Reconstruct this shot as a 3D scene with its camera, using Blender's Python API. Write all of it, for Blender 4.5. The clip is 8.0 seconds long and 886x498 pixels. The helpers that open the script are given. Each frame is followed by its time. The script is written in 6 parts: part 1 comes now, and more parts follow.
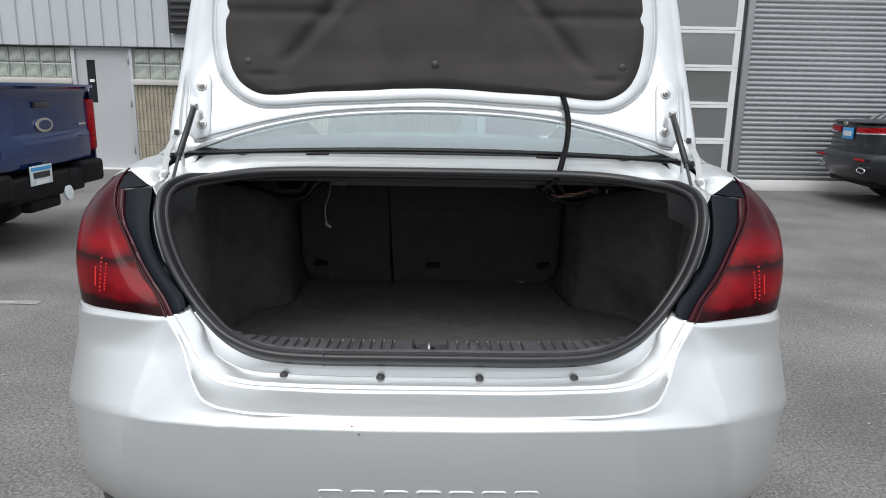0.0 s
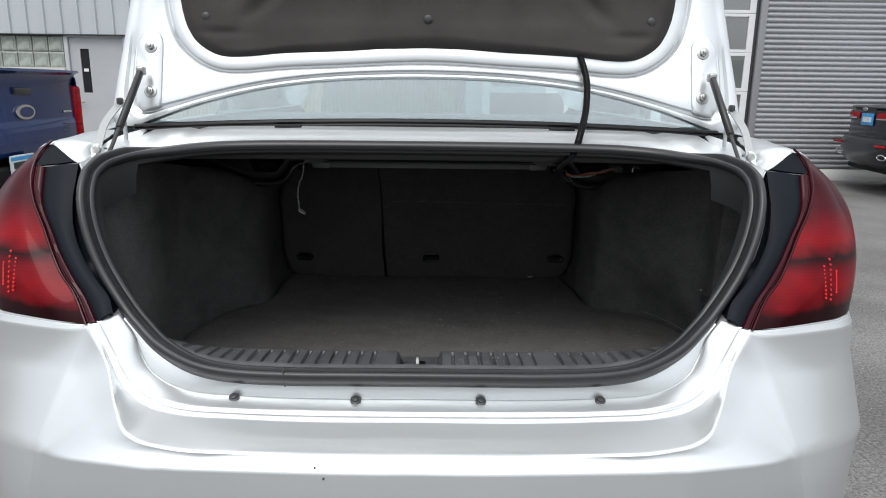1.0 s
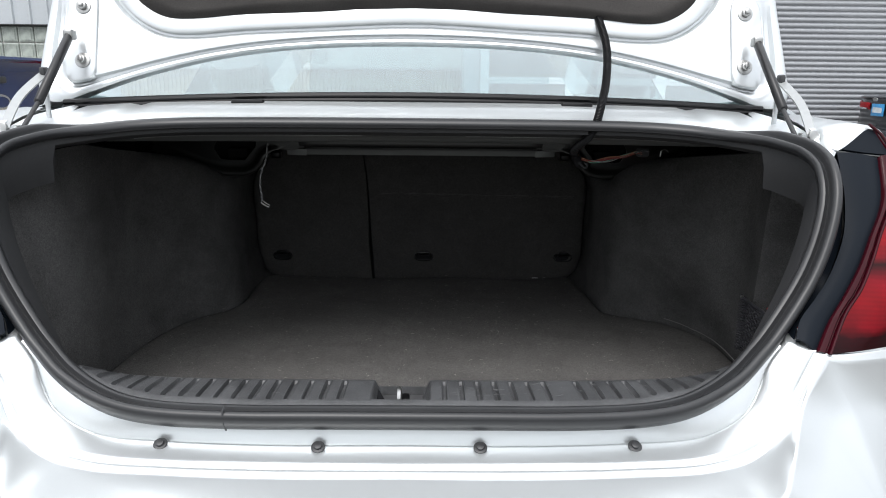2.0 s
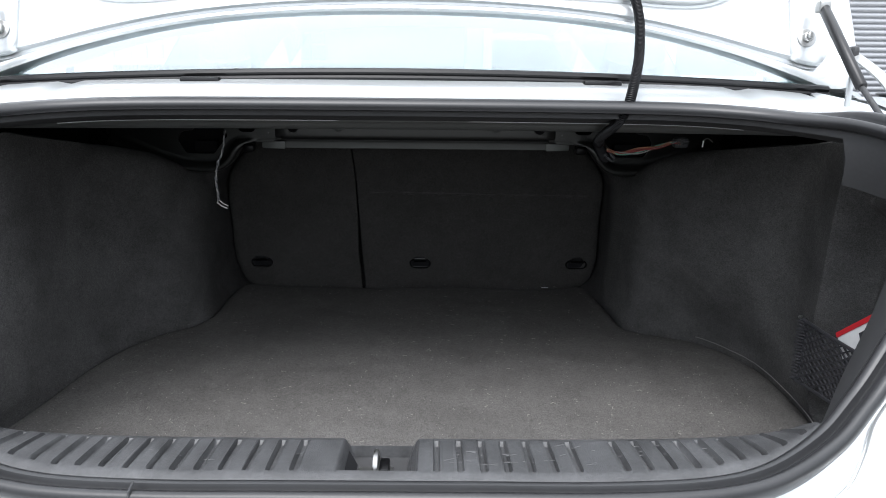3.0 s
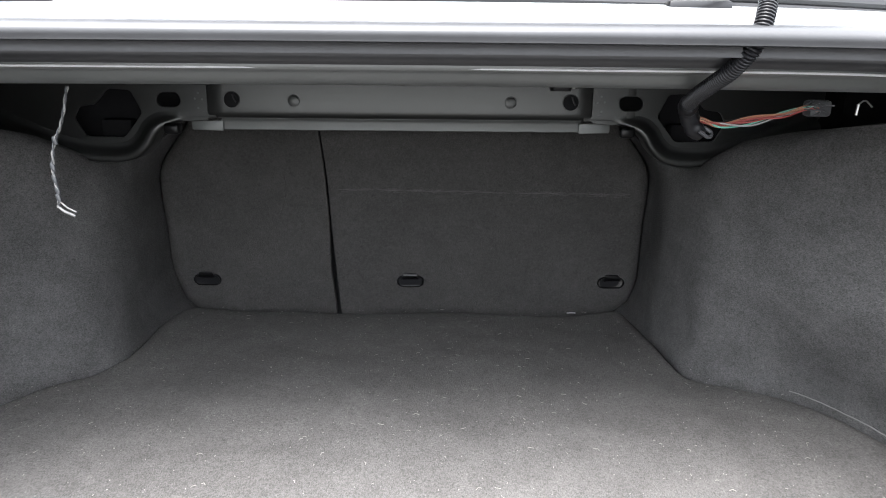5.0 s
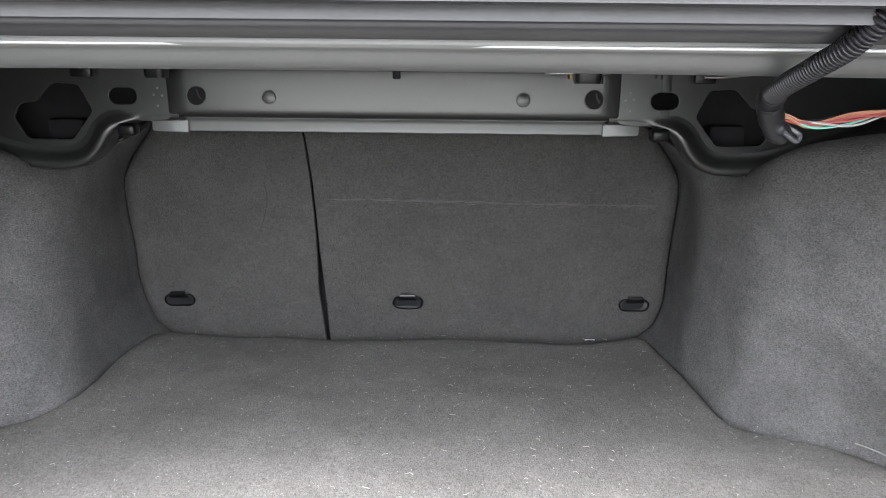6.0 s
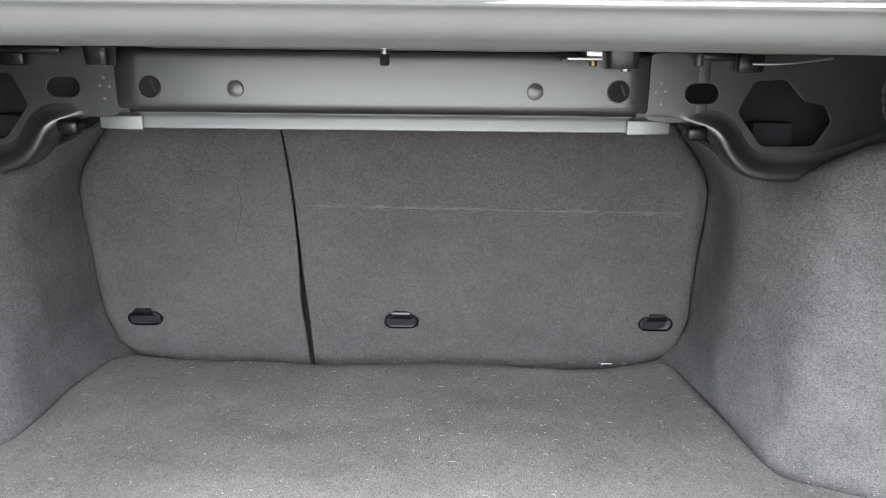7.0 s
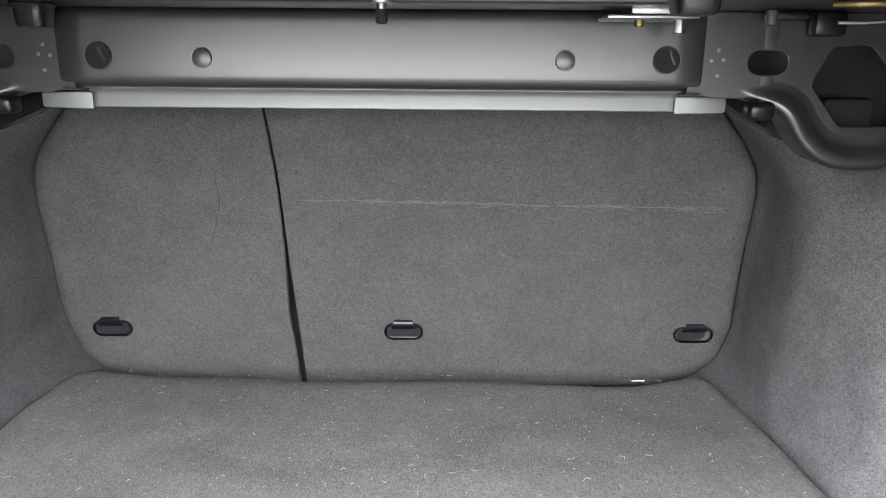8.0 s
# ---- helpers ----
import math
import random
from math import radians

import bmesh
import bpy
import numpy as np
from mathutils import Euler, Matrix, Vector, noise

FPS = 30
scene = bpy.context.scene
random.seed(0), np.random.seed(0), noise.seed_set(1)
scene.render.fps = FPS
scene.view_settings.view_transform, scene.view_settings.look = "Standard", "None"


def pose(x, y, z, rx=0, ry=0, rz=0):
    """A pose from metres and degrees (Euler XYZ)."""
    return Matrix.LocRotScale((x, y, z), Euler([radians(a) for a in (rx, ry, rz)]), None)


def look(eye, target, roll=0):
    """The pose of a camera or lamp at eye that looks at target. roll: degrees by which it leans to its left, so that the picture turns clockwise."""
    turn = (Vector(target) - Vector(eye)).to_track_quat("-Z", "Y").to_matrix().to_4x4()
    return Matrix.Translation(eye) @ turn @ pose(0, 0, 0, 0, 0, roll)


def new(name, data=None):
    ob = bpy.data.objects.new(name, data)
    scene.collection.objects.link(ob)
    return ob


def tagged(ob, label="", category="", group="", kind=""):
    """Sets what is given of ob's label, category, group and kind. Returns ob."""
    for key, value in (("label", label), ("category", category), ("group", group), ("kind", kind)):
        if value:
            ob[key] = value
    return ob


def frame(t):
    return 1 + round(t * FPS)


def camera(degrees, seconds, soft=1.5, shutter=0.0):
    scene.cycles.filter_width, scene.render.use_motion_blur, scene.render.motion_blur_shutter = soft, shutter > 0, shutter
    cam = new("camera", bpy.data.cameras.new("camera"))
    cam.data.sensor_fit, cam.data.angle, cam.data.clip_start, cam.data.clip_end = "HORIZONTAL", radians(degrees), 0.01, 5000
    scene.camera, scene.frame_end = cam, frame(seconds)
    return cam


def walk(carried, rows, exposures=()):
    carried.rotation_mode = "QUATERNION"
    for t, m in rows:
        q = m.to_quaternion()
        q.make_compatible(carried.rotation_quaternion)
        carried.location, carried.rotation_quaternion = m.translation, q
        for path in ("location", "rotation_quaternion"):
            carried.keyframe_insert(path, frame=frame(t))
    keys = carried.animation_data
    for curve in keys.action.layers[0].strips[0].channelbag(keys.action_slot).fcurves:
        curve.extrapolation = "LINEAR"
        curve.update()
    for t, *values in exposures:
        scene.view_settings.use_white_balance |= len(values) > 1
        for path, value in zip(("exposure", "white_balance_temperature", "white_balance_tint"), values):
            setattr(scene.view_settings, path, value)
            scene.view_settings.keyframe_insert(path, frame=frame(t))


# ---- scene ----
# ================= camera =================
cam = camera(65.5, 8.0, 1.0)
PATH = [
    (0, (-0.001, 0.058, 1.293), (0.03, 2.009, 0.853), 1.0),
    (0.5, (0.016, 0.196, 1.254), (0.032, 2.146, 0.811), 0.7),
    (1, (0.026, 0.337, 1.224), (0.042, 2.283, 0.764), 0.7),
    (1.5, (0.036, 0.46, 1.198), (0.054, 2.405, 0.73), 0.6),
    (1.7, (0.038, 0.51, 1.188), (0.059, 2.453, 0.714), 0.6),
    (3, (0.053, 0.808, 1.136), (0.067, 2.751, 0.662), 0.6),
    (3.5, (0.06, 0.916, 1.116), (0.07, 2.858, 0.637), 0.6),
    (4, (0.066, 1.02, 1.1), (0.073, 2.961, 0.618), 0.5),
    (4.5, (0.067, 1.124, 1.082), (0.076, 3.065, 0.6), 0.5),
    (6, (0.077, 1.388, 1.056), (0.065, 3.332, 0.585), 0.6),
    (6.5, (0.073, 1.462, 1.05), (0.07, 3.405, 0.576), 0.6),
    (7, (0.077, 1.533, 1.046), (0.069, 3.475, 0.568), 0.6),
    (7.5, (0.075, 1.601, 1.032), (0.063, 3.542, 0.549), 0.5),
    (8, (0.069, 1.671, 1.018), (0.053, 3.61, 0.53), 0.5),
]
EXPOSURES = [(0.0, 0.56, 6500, 10), (1.0, 0.62, 6500, 10), (1.7, 0.82, 6500, 10), (3.0, 1.5, 6300, 10.5), (3.5, 1.88, 6330, 11), (4.5, 2.85, 6380, 11.5), (6.0, 4.5, 6480, 11.5), (6.5, 4.95, 6480, 11.5), (7.0, 5.28, 6480, 11.5), (8.0, 5.45, 6480, 11.5)]
walk(cam, [(t, look(eye, target, roll)) for t, eye, target, roll in PATH], EXPOSURES)

# ================= sky and sun (overcast) =================
world = bpy.data.worlds.new("overcast_sky")
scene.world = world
world.use_nodes = True
wn, wl = world.node_tree.nodes, world.node_tree.links
wn.clear()
sky = wn.new("ShaderNodeTexSky")
sky.sky_type, sky.sun_disc = "NISHITA", False
sky.sun_elevation, sky.sun_rotation = radians(68), radians(200)
sky.air_density, sky.dust_density = 1.0, 4.0
grey = wn.new("ShaderNodeHueSaturation")
grey.inputs["Saturation"].default_value = 0.42
wbg = wn.new("ShaderNodeBackground")
wbg.inputs["Strength"].default_value = 0.13
wout = wn.new("ShaderNodeOutputWorld")
wl.new(sky.outputs[0], grey.inputs["Color"])
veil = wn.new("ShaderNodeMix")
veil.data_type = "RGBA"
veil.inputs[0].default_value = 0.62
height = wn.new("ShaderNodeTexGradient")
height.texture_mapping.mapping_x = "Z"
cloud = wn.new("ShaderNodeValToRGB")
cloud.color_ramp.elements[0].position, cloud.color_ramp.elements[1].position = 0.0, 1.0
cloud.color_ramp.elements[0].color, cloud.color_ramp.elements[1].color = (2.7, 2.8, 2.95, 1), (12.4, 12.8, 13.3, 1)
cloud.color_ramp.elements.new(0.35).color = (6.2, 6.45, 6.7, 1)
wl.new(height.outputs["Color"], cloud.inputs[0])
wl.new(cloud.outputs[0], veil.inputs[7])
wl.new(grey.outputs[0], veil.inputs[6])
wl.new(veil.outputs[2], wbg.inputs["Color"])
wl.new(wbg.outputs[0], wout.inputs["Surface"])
sun = new("sun", bpy.data.lights.new("sun", "SUN"))
sun.data.energy, sun.data.angle, sun.data.color = 0.9, radians(30), (1.0, 0.985, 0.97)
sun.matrix_world = look((-3, -8, 14), (0, 0, 0))


# ================= materials =================
def mat(name, color, rough=0.5, metal=0.0, var=0.1, scale=3.0, fine=0.05, fscale=90.0, bump=0.0, bscale=250.0, coat=0.0,
        spec=0.5, rvar=0.1, tint=None, stretch=(1, 1, 1), trans=0.0, ior=1.5, sheen=0.0):
    m = bpy.data.materials.new(name)
    m.use_nodes = True
    n, l = m.node_tree.nodes, m.node_tree.links
    b = n["Principled BSDF"]
    co = n.new("ShaderNodeTexCoord")
    mp = n.new("ShaderNodeMapping")
    mp.inputs["Scale"].default_value = stretch
    l.new(co.outputs["Object"], mp.inputs["Vector"])

    def tex(s, detail):
        t = n.new("ShaderNodeTexNoise")
        t.inputs["Scale"].default_value, t.inputs["Detail"].default_value = s, detail
        l.new(mp.outputs[0], t.inputs["Vector"])
        return t
    big, small = tex(scale, 4), tex(fscale, 6)
    hi = [min(1, c * (1 + var)) for c in color]
    lo = [c * (1 - var) for c in (tint or color)]
    r1 = n.new("ShaderNodeValToRGB")
    r1.color_ramp.elements[0].position, r1.color_ramp.elements[1].position = 0.3, 0.7
    r1.color_ramp.elements[0].color, r1.color_ramp.elements[1].color = (*lo, 1), (*hi, 1)
    l.new(big.outputs["Fac"], r1.inputs[0])
    r2 = n.new("ShaderNodeValToRGB")
    r2.color_ramp.elements[0].position, r2.color_ramp.elements[1].position = 0.25, 0.75
    r2.color_ramp.elements[0].color, r2.color_ramp.elements[1].color = (1 - fine,) * 3 + (1,), (1 + fine,) * 3 + (1,)
    l.new(small.outputs["Fac"], r2.inputs[0])
    mx = n.new("ShaderNodeMix")
    mx.data_type, mx.blend_type = "RGBA", "MULTIPLY"
    mx.inputs[0].default_value = 1.0
    l.new(r1.outputs[0], mx.inputs[6])
    l.new(r2.outputs[0], mx.inputs[7])
    l.new(mx.outputs[2], b.inputs["Base Color"])
    rr = n.new("ShaderNodeMapRange")
    rr.inputs[3].default_value, rr.inputs[4].default_value = max(0, rough * (1 - rvar)), min(1, rough * (1 + rvar))
    l.new(big.outputs["Fac"], rr.inputs[0])
    l.new(rr.outputs[0], b.inputs["Roughness"])
    b.inputs["Metallic"].default_value = metal
    b.inputs["Specular IOR Level"].default_value = spec
    b.inputs["Coat Weight"].default_value = coat
    b.inputs["Coat Roughness"].default_value = 0.04
    b.inputs["Transmission Weight"].default_value = trans
    b.inputs["IOR"].default_value = ior
    b.inputs["Sheen Weight"].default_value = sheen
    if bump:
        bt = tex(bscale, 3)
        bn = n.new("ShaderNodeBump")
        bn.inputs["Strength"].default_value, bn.inputs["Distance"].default_value = bump, 0.002
        l.new(bt.outputs["Fac"], bn.inputs["Height"])
        l.new(bn.outputs[0], b.inputs["Normal"])
    return m


def carpet(name, color, blotch=0.10, fibre=0.34, warm=0.03):
    """Needle-felt car carpet: fibres, tufts, brushed patches and worn blotches."""
    m = bpy.data.materials.new(name)
    m.use_nodes = True
    n, l = m.node_tree.nodes, m.node_tree.links
    b = n["Principled BSDF"]
    co = n.new("ShaderNodeTexCoord")
    last = None
    for scale, detail, amount, stretch in ((620, 2, fibre, (1, .55, 1)), (170, 3, .13, (1, 1, 1)), (34, 3, .07, (1, .6, 1)), (7, 3, blotch, (.8, 1, 1))):
        mp = n.new("ShaderNodeMapping")
        mp.inputs["Scale"].default_value = stretch
        t = n.new("ShaderNodeTexNoise")
        t.inputs["Scale"].default_value, t.inputs["Detail"].default_value, t.inputs["Distortion"].default_value = scale, detail, .6
        l.new(co.outputs["Object"], mp.inputs["Vector"])
        l.new(mp.outputs[0], t.inputs["Vector"])
        r = n.new("ShaderNodeMapRange")
        r.inputs[1].default_value, r.inputs[2].default_value = .28, .72
        r.inputs[3].default_value, r.inputs[4].default_value = 1 - amount, 1 + amount
        r.clamp = False
        l.new(t.outputs["Fac"], r.inputs[0])
        if last is None:
            last, fine = r, t
        else:
            mul = n.new("ShaderNodeMath")
            mul.operation = "MULTIPLY"
            l.new(last.outputs[0], mul.inputs[0])
            l.new(r.outputs[0], mul.inputs[1])
            last = mul
    tone = n.new("ShaderNodeValToRGB")
    tone.color_ramp.elements[0].position, tone.color_ramp.elements[1].position = 0.0, 1.0
    tone.color_ramp.elements[0].color = (0, 0, 0, 1)
    tone.color_ramp.elements[1].color = (2 * color[0] * (1 + warm), 2 * color[1], 2 * color[2] * (1 - warm), 1)
    half = n.new("ShaderNodeMath")
    half.operation = "MULTIPLY"
    half.inputs[1].default_value = 0.5
    l.new(last.outputs[0], half.inputs[0])
    l.new(half.outputs[0], tone.inputs[0])
    l.new(tone.outputs[0], b.inputs["Base Color"])
    b.inputs["Roughness"].default_value = 0.96
    b.inputs["Specular IOR Level"].default_value = 0.12
    bn = n.new("ShaderNodeBump")
    bn.inputs["Strength"].default_value, bn.inputs["Distance"].default_value = 0.7, 0.0015
    l.new(fine.outputs["Fac"], bn.inputs["Height"])
    l.new(bn.outputs[0], b.inputs["Normal"])
    return m


SILVER = mat("silver_paint", (0.64, 0.664, 0.672), 0.31, 0.68, 0.02, 2, 0.02, 900, 0.02, 1500, coat=0.35)
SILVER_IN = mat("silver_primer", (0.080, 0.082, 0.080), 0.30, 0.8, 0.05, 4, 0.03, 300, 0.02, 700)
# One carpet: floor and side copies are lighter, the light they catch put in.
CARPET = carpet("charcoal_carpet", (0.075, 0.0735, 0.0715), .09, .34, .01)
FLOORMAT = carpet("lit_dusty_floor_carpet", (0.109, 0.1055, 0.102), .13, .36, .005)
SIDECARPET = carpet("charcoal_side_carpet", (0.097, 0.0955, 0.0945), .24, .36, .0)
LINER = mat("felt_liner", (0.050, 0.047, 0.045), 0.95, 0, 0.15, 9, 0.18, 500, 0.4, 900, spec=0.15)
RUBBER = mat("seal_rubber", (0.020, 0.0205, 0.022), 0.36, 0, 0.15, 12, 0.08, 200, 0.03, 600, spec=0.45)
PLASTIC = mat("black_plastic", (0.035, 0.036, 0.038), 0.42, 0, 0.15, 15, 0.08, 300, 0.15, 900)
TRIM = mat("lamp_dark_trim", (0.006, 0.0085, 0.0125), 0.45, 0, 0.08, 6, 0.04, 300, 0.02, 900, spec=0.08)
REDLENS = mat("red_lens", (0.30, 0.003, 0.008), 0.45, 0, 0.45, 26, 0.30, 240, 0.25, 420, coat=0.35, spec=0.03, stretch=(.25, .25, 1.6))
REDDEEP = mat("deep_red_lens", (0.020, 0.001, 0.003), 0.12, 0, 0.25, 14, 0.1, 60, spec=0.3, coat=0.9)
REDEDGE = mat("red_lens_edge", (0.030, 0.002, 0.005), 0.22, 0, 0.1, 14, 0.1, 60, spec=0.12, coat=0.1)


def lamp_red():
    """Moulded red lens: dark lower band, two bright fluted chambers with a dark bar between, deep wine top, all put in
    as colour.
    """
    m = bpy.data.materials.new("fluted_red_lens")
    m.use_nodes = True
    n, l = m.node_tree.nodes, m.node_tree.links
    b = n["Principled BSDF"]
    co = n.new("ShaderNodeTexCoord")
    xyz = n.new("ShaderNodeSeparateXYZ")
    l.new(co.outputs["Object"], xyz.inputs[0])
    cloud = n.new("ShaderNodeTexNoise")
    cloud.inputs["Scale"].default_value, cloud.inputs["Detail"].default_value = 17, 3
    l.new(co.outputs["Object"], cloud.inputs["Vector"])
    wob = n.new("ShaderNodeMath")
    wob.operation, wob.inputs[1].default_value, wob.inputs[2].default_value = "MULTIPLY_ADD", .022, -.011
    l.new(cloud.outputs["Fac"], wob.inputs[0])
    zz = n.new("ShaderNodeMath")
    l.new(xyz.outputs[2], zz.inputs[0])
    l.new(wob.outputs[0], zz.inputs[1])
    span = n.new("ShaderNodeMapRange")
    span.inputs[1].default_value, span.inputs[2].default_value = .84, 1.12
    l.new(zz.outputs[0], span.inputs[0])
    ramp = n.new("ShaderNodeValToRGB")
    # the chambers' bright middles and shaded edges are put into these reds
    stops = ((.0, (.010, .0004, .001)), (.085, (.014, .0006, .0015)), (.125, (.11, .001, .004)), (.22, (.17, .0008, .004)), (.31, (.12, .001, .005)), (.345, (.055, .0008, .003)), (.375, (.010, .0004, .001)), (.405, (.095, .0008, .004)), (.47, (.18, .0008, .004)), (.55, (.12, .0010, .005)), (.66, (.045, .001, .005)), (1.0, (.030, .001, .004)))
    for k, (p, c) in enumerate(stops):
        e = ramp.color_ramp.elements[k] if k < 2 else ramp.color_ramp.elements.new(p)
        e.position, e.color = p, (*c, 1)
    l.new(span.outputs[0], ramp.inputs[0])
    # light and dark lines of the flutes, put into the colour
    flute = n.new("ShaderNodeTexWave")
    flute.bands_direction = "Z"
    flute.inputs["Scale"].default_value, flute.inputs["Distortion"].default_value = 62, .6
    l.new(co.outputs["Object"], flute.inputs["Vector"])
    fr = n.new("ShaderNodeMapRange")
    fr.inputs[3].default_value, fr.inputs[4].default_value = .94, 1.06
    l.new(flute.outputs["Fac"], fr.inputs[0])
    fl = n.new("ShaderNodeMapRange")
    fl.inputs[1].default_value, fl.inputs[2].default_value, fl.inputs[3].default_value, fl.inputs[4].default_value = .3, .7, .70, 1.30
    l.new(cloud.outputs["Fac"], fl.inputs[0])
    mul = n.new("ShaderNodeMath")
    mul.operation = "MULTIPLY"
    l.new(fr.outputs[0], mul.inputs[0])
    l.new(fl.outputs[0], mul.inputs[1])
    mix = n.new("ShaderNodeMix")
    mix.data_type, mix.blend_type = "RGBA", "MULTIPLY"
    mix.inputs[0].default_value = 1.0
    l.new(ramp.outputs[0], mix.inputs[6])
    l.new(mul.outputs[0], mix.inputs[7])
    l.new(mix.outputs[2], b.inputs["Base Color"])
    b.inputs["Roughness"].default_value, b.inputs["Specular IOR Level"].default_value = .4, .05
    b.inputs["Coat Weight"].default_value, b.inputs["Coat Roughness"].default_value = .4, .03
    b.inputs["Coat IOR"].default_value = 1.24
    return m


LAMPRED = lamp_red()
REDBRIGHT = mat("bright_red_optic", (0.75, 0.02, 0.025), 0.15, 0, 0.1, 14, 0.1, 60, coat=1.0)
STEEL = mat("zinc_steel", (0.40, 0.40, 0.39), 0.36, 1.0, 0.1, 30, 0.05, 200)
CHROME = mat("chrome", (0.75, 0.76, 0.77), 0.10, 1.0, 0.03, 5)
BRASS = mat("yellow_zinc", (0.22, 0.165, 0.075), 0.42, 1.0, 0.1, 40)
HANDLE = mat("gloss_black_plastic", (0.004, 0.004, 0.0045), 0.3, 0, 0.1, 40, spec=0.35)
# near-black mostly for holes and hollows, their shade put into the colour
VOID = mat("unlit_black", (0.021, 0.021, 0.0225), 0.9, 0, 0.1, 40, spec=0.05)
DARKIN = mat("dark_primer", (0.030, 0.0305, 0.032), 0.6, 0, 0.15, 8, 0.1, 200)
CABIN = mat("grey_cabin_cloth", (0.25, 0.25, 0.265), 0.9, 0, 0.1, 8, 0.1, 300)
GLASS = mat("tinted_glass", (0.58, 0.75, 0.77), 0.01, 0, 0.02, 3, 0.0, 30, trans=1.0, ior=1.9)
DARKPANE = mat("dark_window_glass", (0.02, 0.022, 0.025), 0.15, 0, 0.1, 2, 0.0, 30, spec=0.3)
BLACKSTEEL = mat("black_powder_coat", (0.010, 0.010, 0.011), 0.6, 0, 0.1, 15, 0.05, 300, spec=0.1)
GLASSOUT = mat("window_glass", (0.085, 0.092, 0.095), 0.03, 0, 0.1, 2, 0.0, 30, spec=0.9, ior=2.1, coat=1.0)
BLOCKGLASS = mat("glass_block", (0.33, 0.36, 0.33), 0.12, 0, 0.35, 5, 0.1, 20, 0.3, 30, spec=0.7)
ASPHALT = mat("asphalt", (0.136, 0.132, 0.128), 0.92, 0, 0.26, 1.3, 0.5, 85, 0.3, 180, spec=0.3)
an, al = ASPHALT.node_tree.nodes, ASPHALT.node_tree.links
stones = an.new("ShaderNodeTexVoronoi")
stones.inputs["Scale"].default_value = 150
tone = an.new("ShaderNodeMapRange")
tone.inputs[3].default_value, tone.inputs[4].default_value = 0.72, 1.3
mottle = an.new("ShaderNodeMix")
mottle.data_type, mottle.blend_type = "RGBA", "MULTIPLY"
mottle.inputs[0].default_value = 1.0
a_base = an["Principled BSDF"].inputs["Base Color"]
al.new([q for q in an if q.type == "TEX_COORD"][0].outputs["Object"], stones.inputs["Vector"])
al.new(stones.outputs["Color"], tone.inputs[0])
al.new(a_base.links[0].from_socket, mottle.inputs[6])
al.new(tone.outputs[0], mottle.inputs[7])
al.new(mottle.outputs[2], a_base)
CONCRETE = mat("concrete", (0.50, 0.49, 0.46), 0.85, 0, 0.12, 2, 0.08, 60, 0.2, 120)
WHITEWALL = mat("white_masonry_paint", (0.66, 0.66, 0.65), 0.8, 0, 0.06, 2, 0.05, 60, 0.1, 120)
BLOCKWALL = mat("tan_split_block", (0.33, 0.30, 0.235), 0.9, 0, 0.2, 4, 0.2, 40, 0.5, 90)
CLAD = mat("pale_grey_cladding", (0.47, 0.50, 0.52), 0.5, 0, 0.05, 0.8, 0.03, 40, 0.03, 60)
CORRUG = mat("grey_corrugated_metal", (0.30, 0.31, 0.325), 0.42, 0.25, 0.06, 0.9, 0.04, 40)
DOORPAINT = mat("grey_door_paint", (0.42, 0.435, 0.45), 0.5, 0, 0.04, 2, 0.03, 60)
WHITEMETAL = mat("white_aluminium", (0.68, 0.69, 0.70), 0.4, 0, 0.04, 3, 0.02, 60)
BLUEPAINT = mat("blue_metallic_paint", (0.004, 0.026, 0.120), 0.24, 0.25, 0.1, 2, 0.04, 400, spec=0.3, coat=0.8)
DARKROD = mat("black_gas_strut_paint", (0.012, 0.012, 0.013), 0.35, 0, 0.1, 20, spec=0.4)
BLACKPAINT = mat("black_metallic_paint", (0.014, 0.016, 0.020), 0.35, 0.2, 0.1, 2, 0.04, 400, spec=0.4, coat=0.4)
TYRE = mat("tyre_rubber", (0.022, 0.022, 0.022), 0.8, 0, 0.1, 8, 0.1, 90)
WHITEPLATE = mat("plate_white", (0.62, 0.68, 0.70), 0.4, 0, 0.15, 25, 0.1, 90)
SKYBLUE = mat("plate_sky_blue", (0.05, 0.30, 0.62), 0.4, 0, 0.1, 25)
WHITEPRINT = mat("white_print", (0.75, 0.75, 0.75), 0.5, 0, 0.03)
DARKPRINT = mat("dark_print", (0.03, 0.03, 0.035), 0.5, 0, 0.03)
REDPRINT = mat("red_print", (0.55, 0.02, 0.03), 0.45, 0, 0.05)
ROADPAINT = mat("worn_road_paint", (0.23, 0.23, 0.225), 0.9, 0, 0.35, 9, 0.5, 90, 0.4, 120)
DARKSTRIPE = mat("stripe_primer", (0.045, 0.046, 0.045), 0.42, 0.6, 0.3, 40, 0.1, 300)
PALEPRIMER = mat("pale_grey_primer", (0.190, 0.198, 0.194), 0.42, 0.55, 0.05, 4, 0.03, 300)
HOSE = mat("black_corrugated_tube", (0.006, 0.006, 0.007), 0.36, 0, 0.1, 40, spec=0.25)
WIRE_R = mat("wire_red", (0.21, 0.045, 0.04), 0.45)
WIRE_O = mat("wire_orange", (0.24, 0.115, 0.07), 0.45)
WIRE_G = mat("wire_green", (0.10, 0.28, 0.22), 0.45)
WIRE_W = mat("wire_pale", (0.22, 0.22, 0.215), 0.45)
WIRE_LOOSE = mat("wire_grey", (0.115, 0.115, 0.11), 0.4)
HILL = mat("far_hills", (0.10, 0.115, 0.10), 1.0, 0, 0.2, 0.01, 0.1, 0.1)


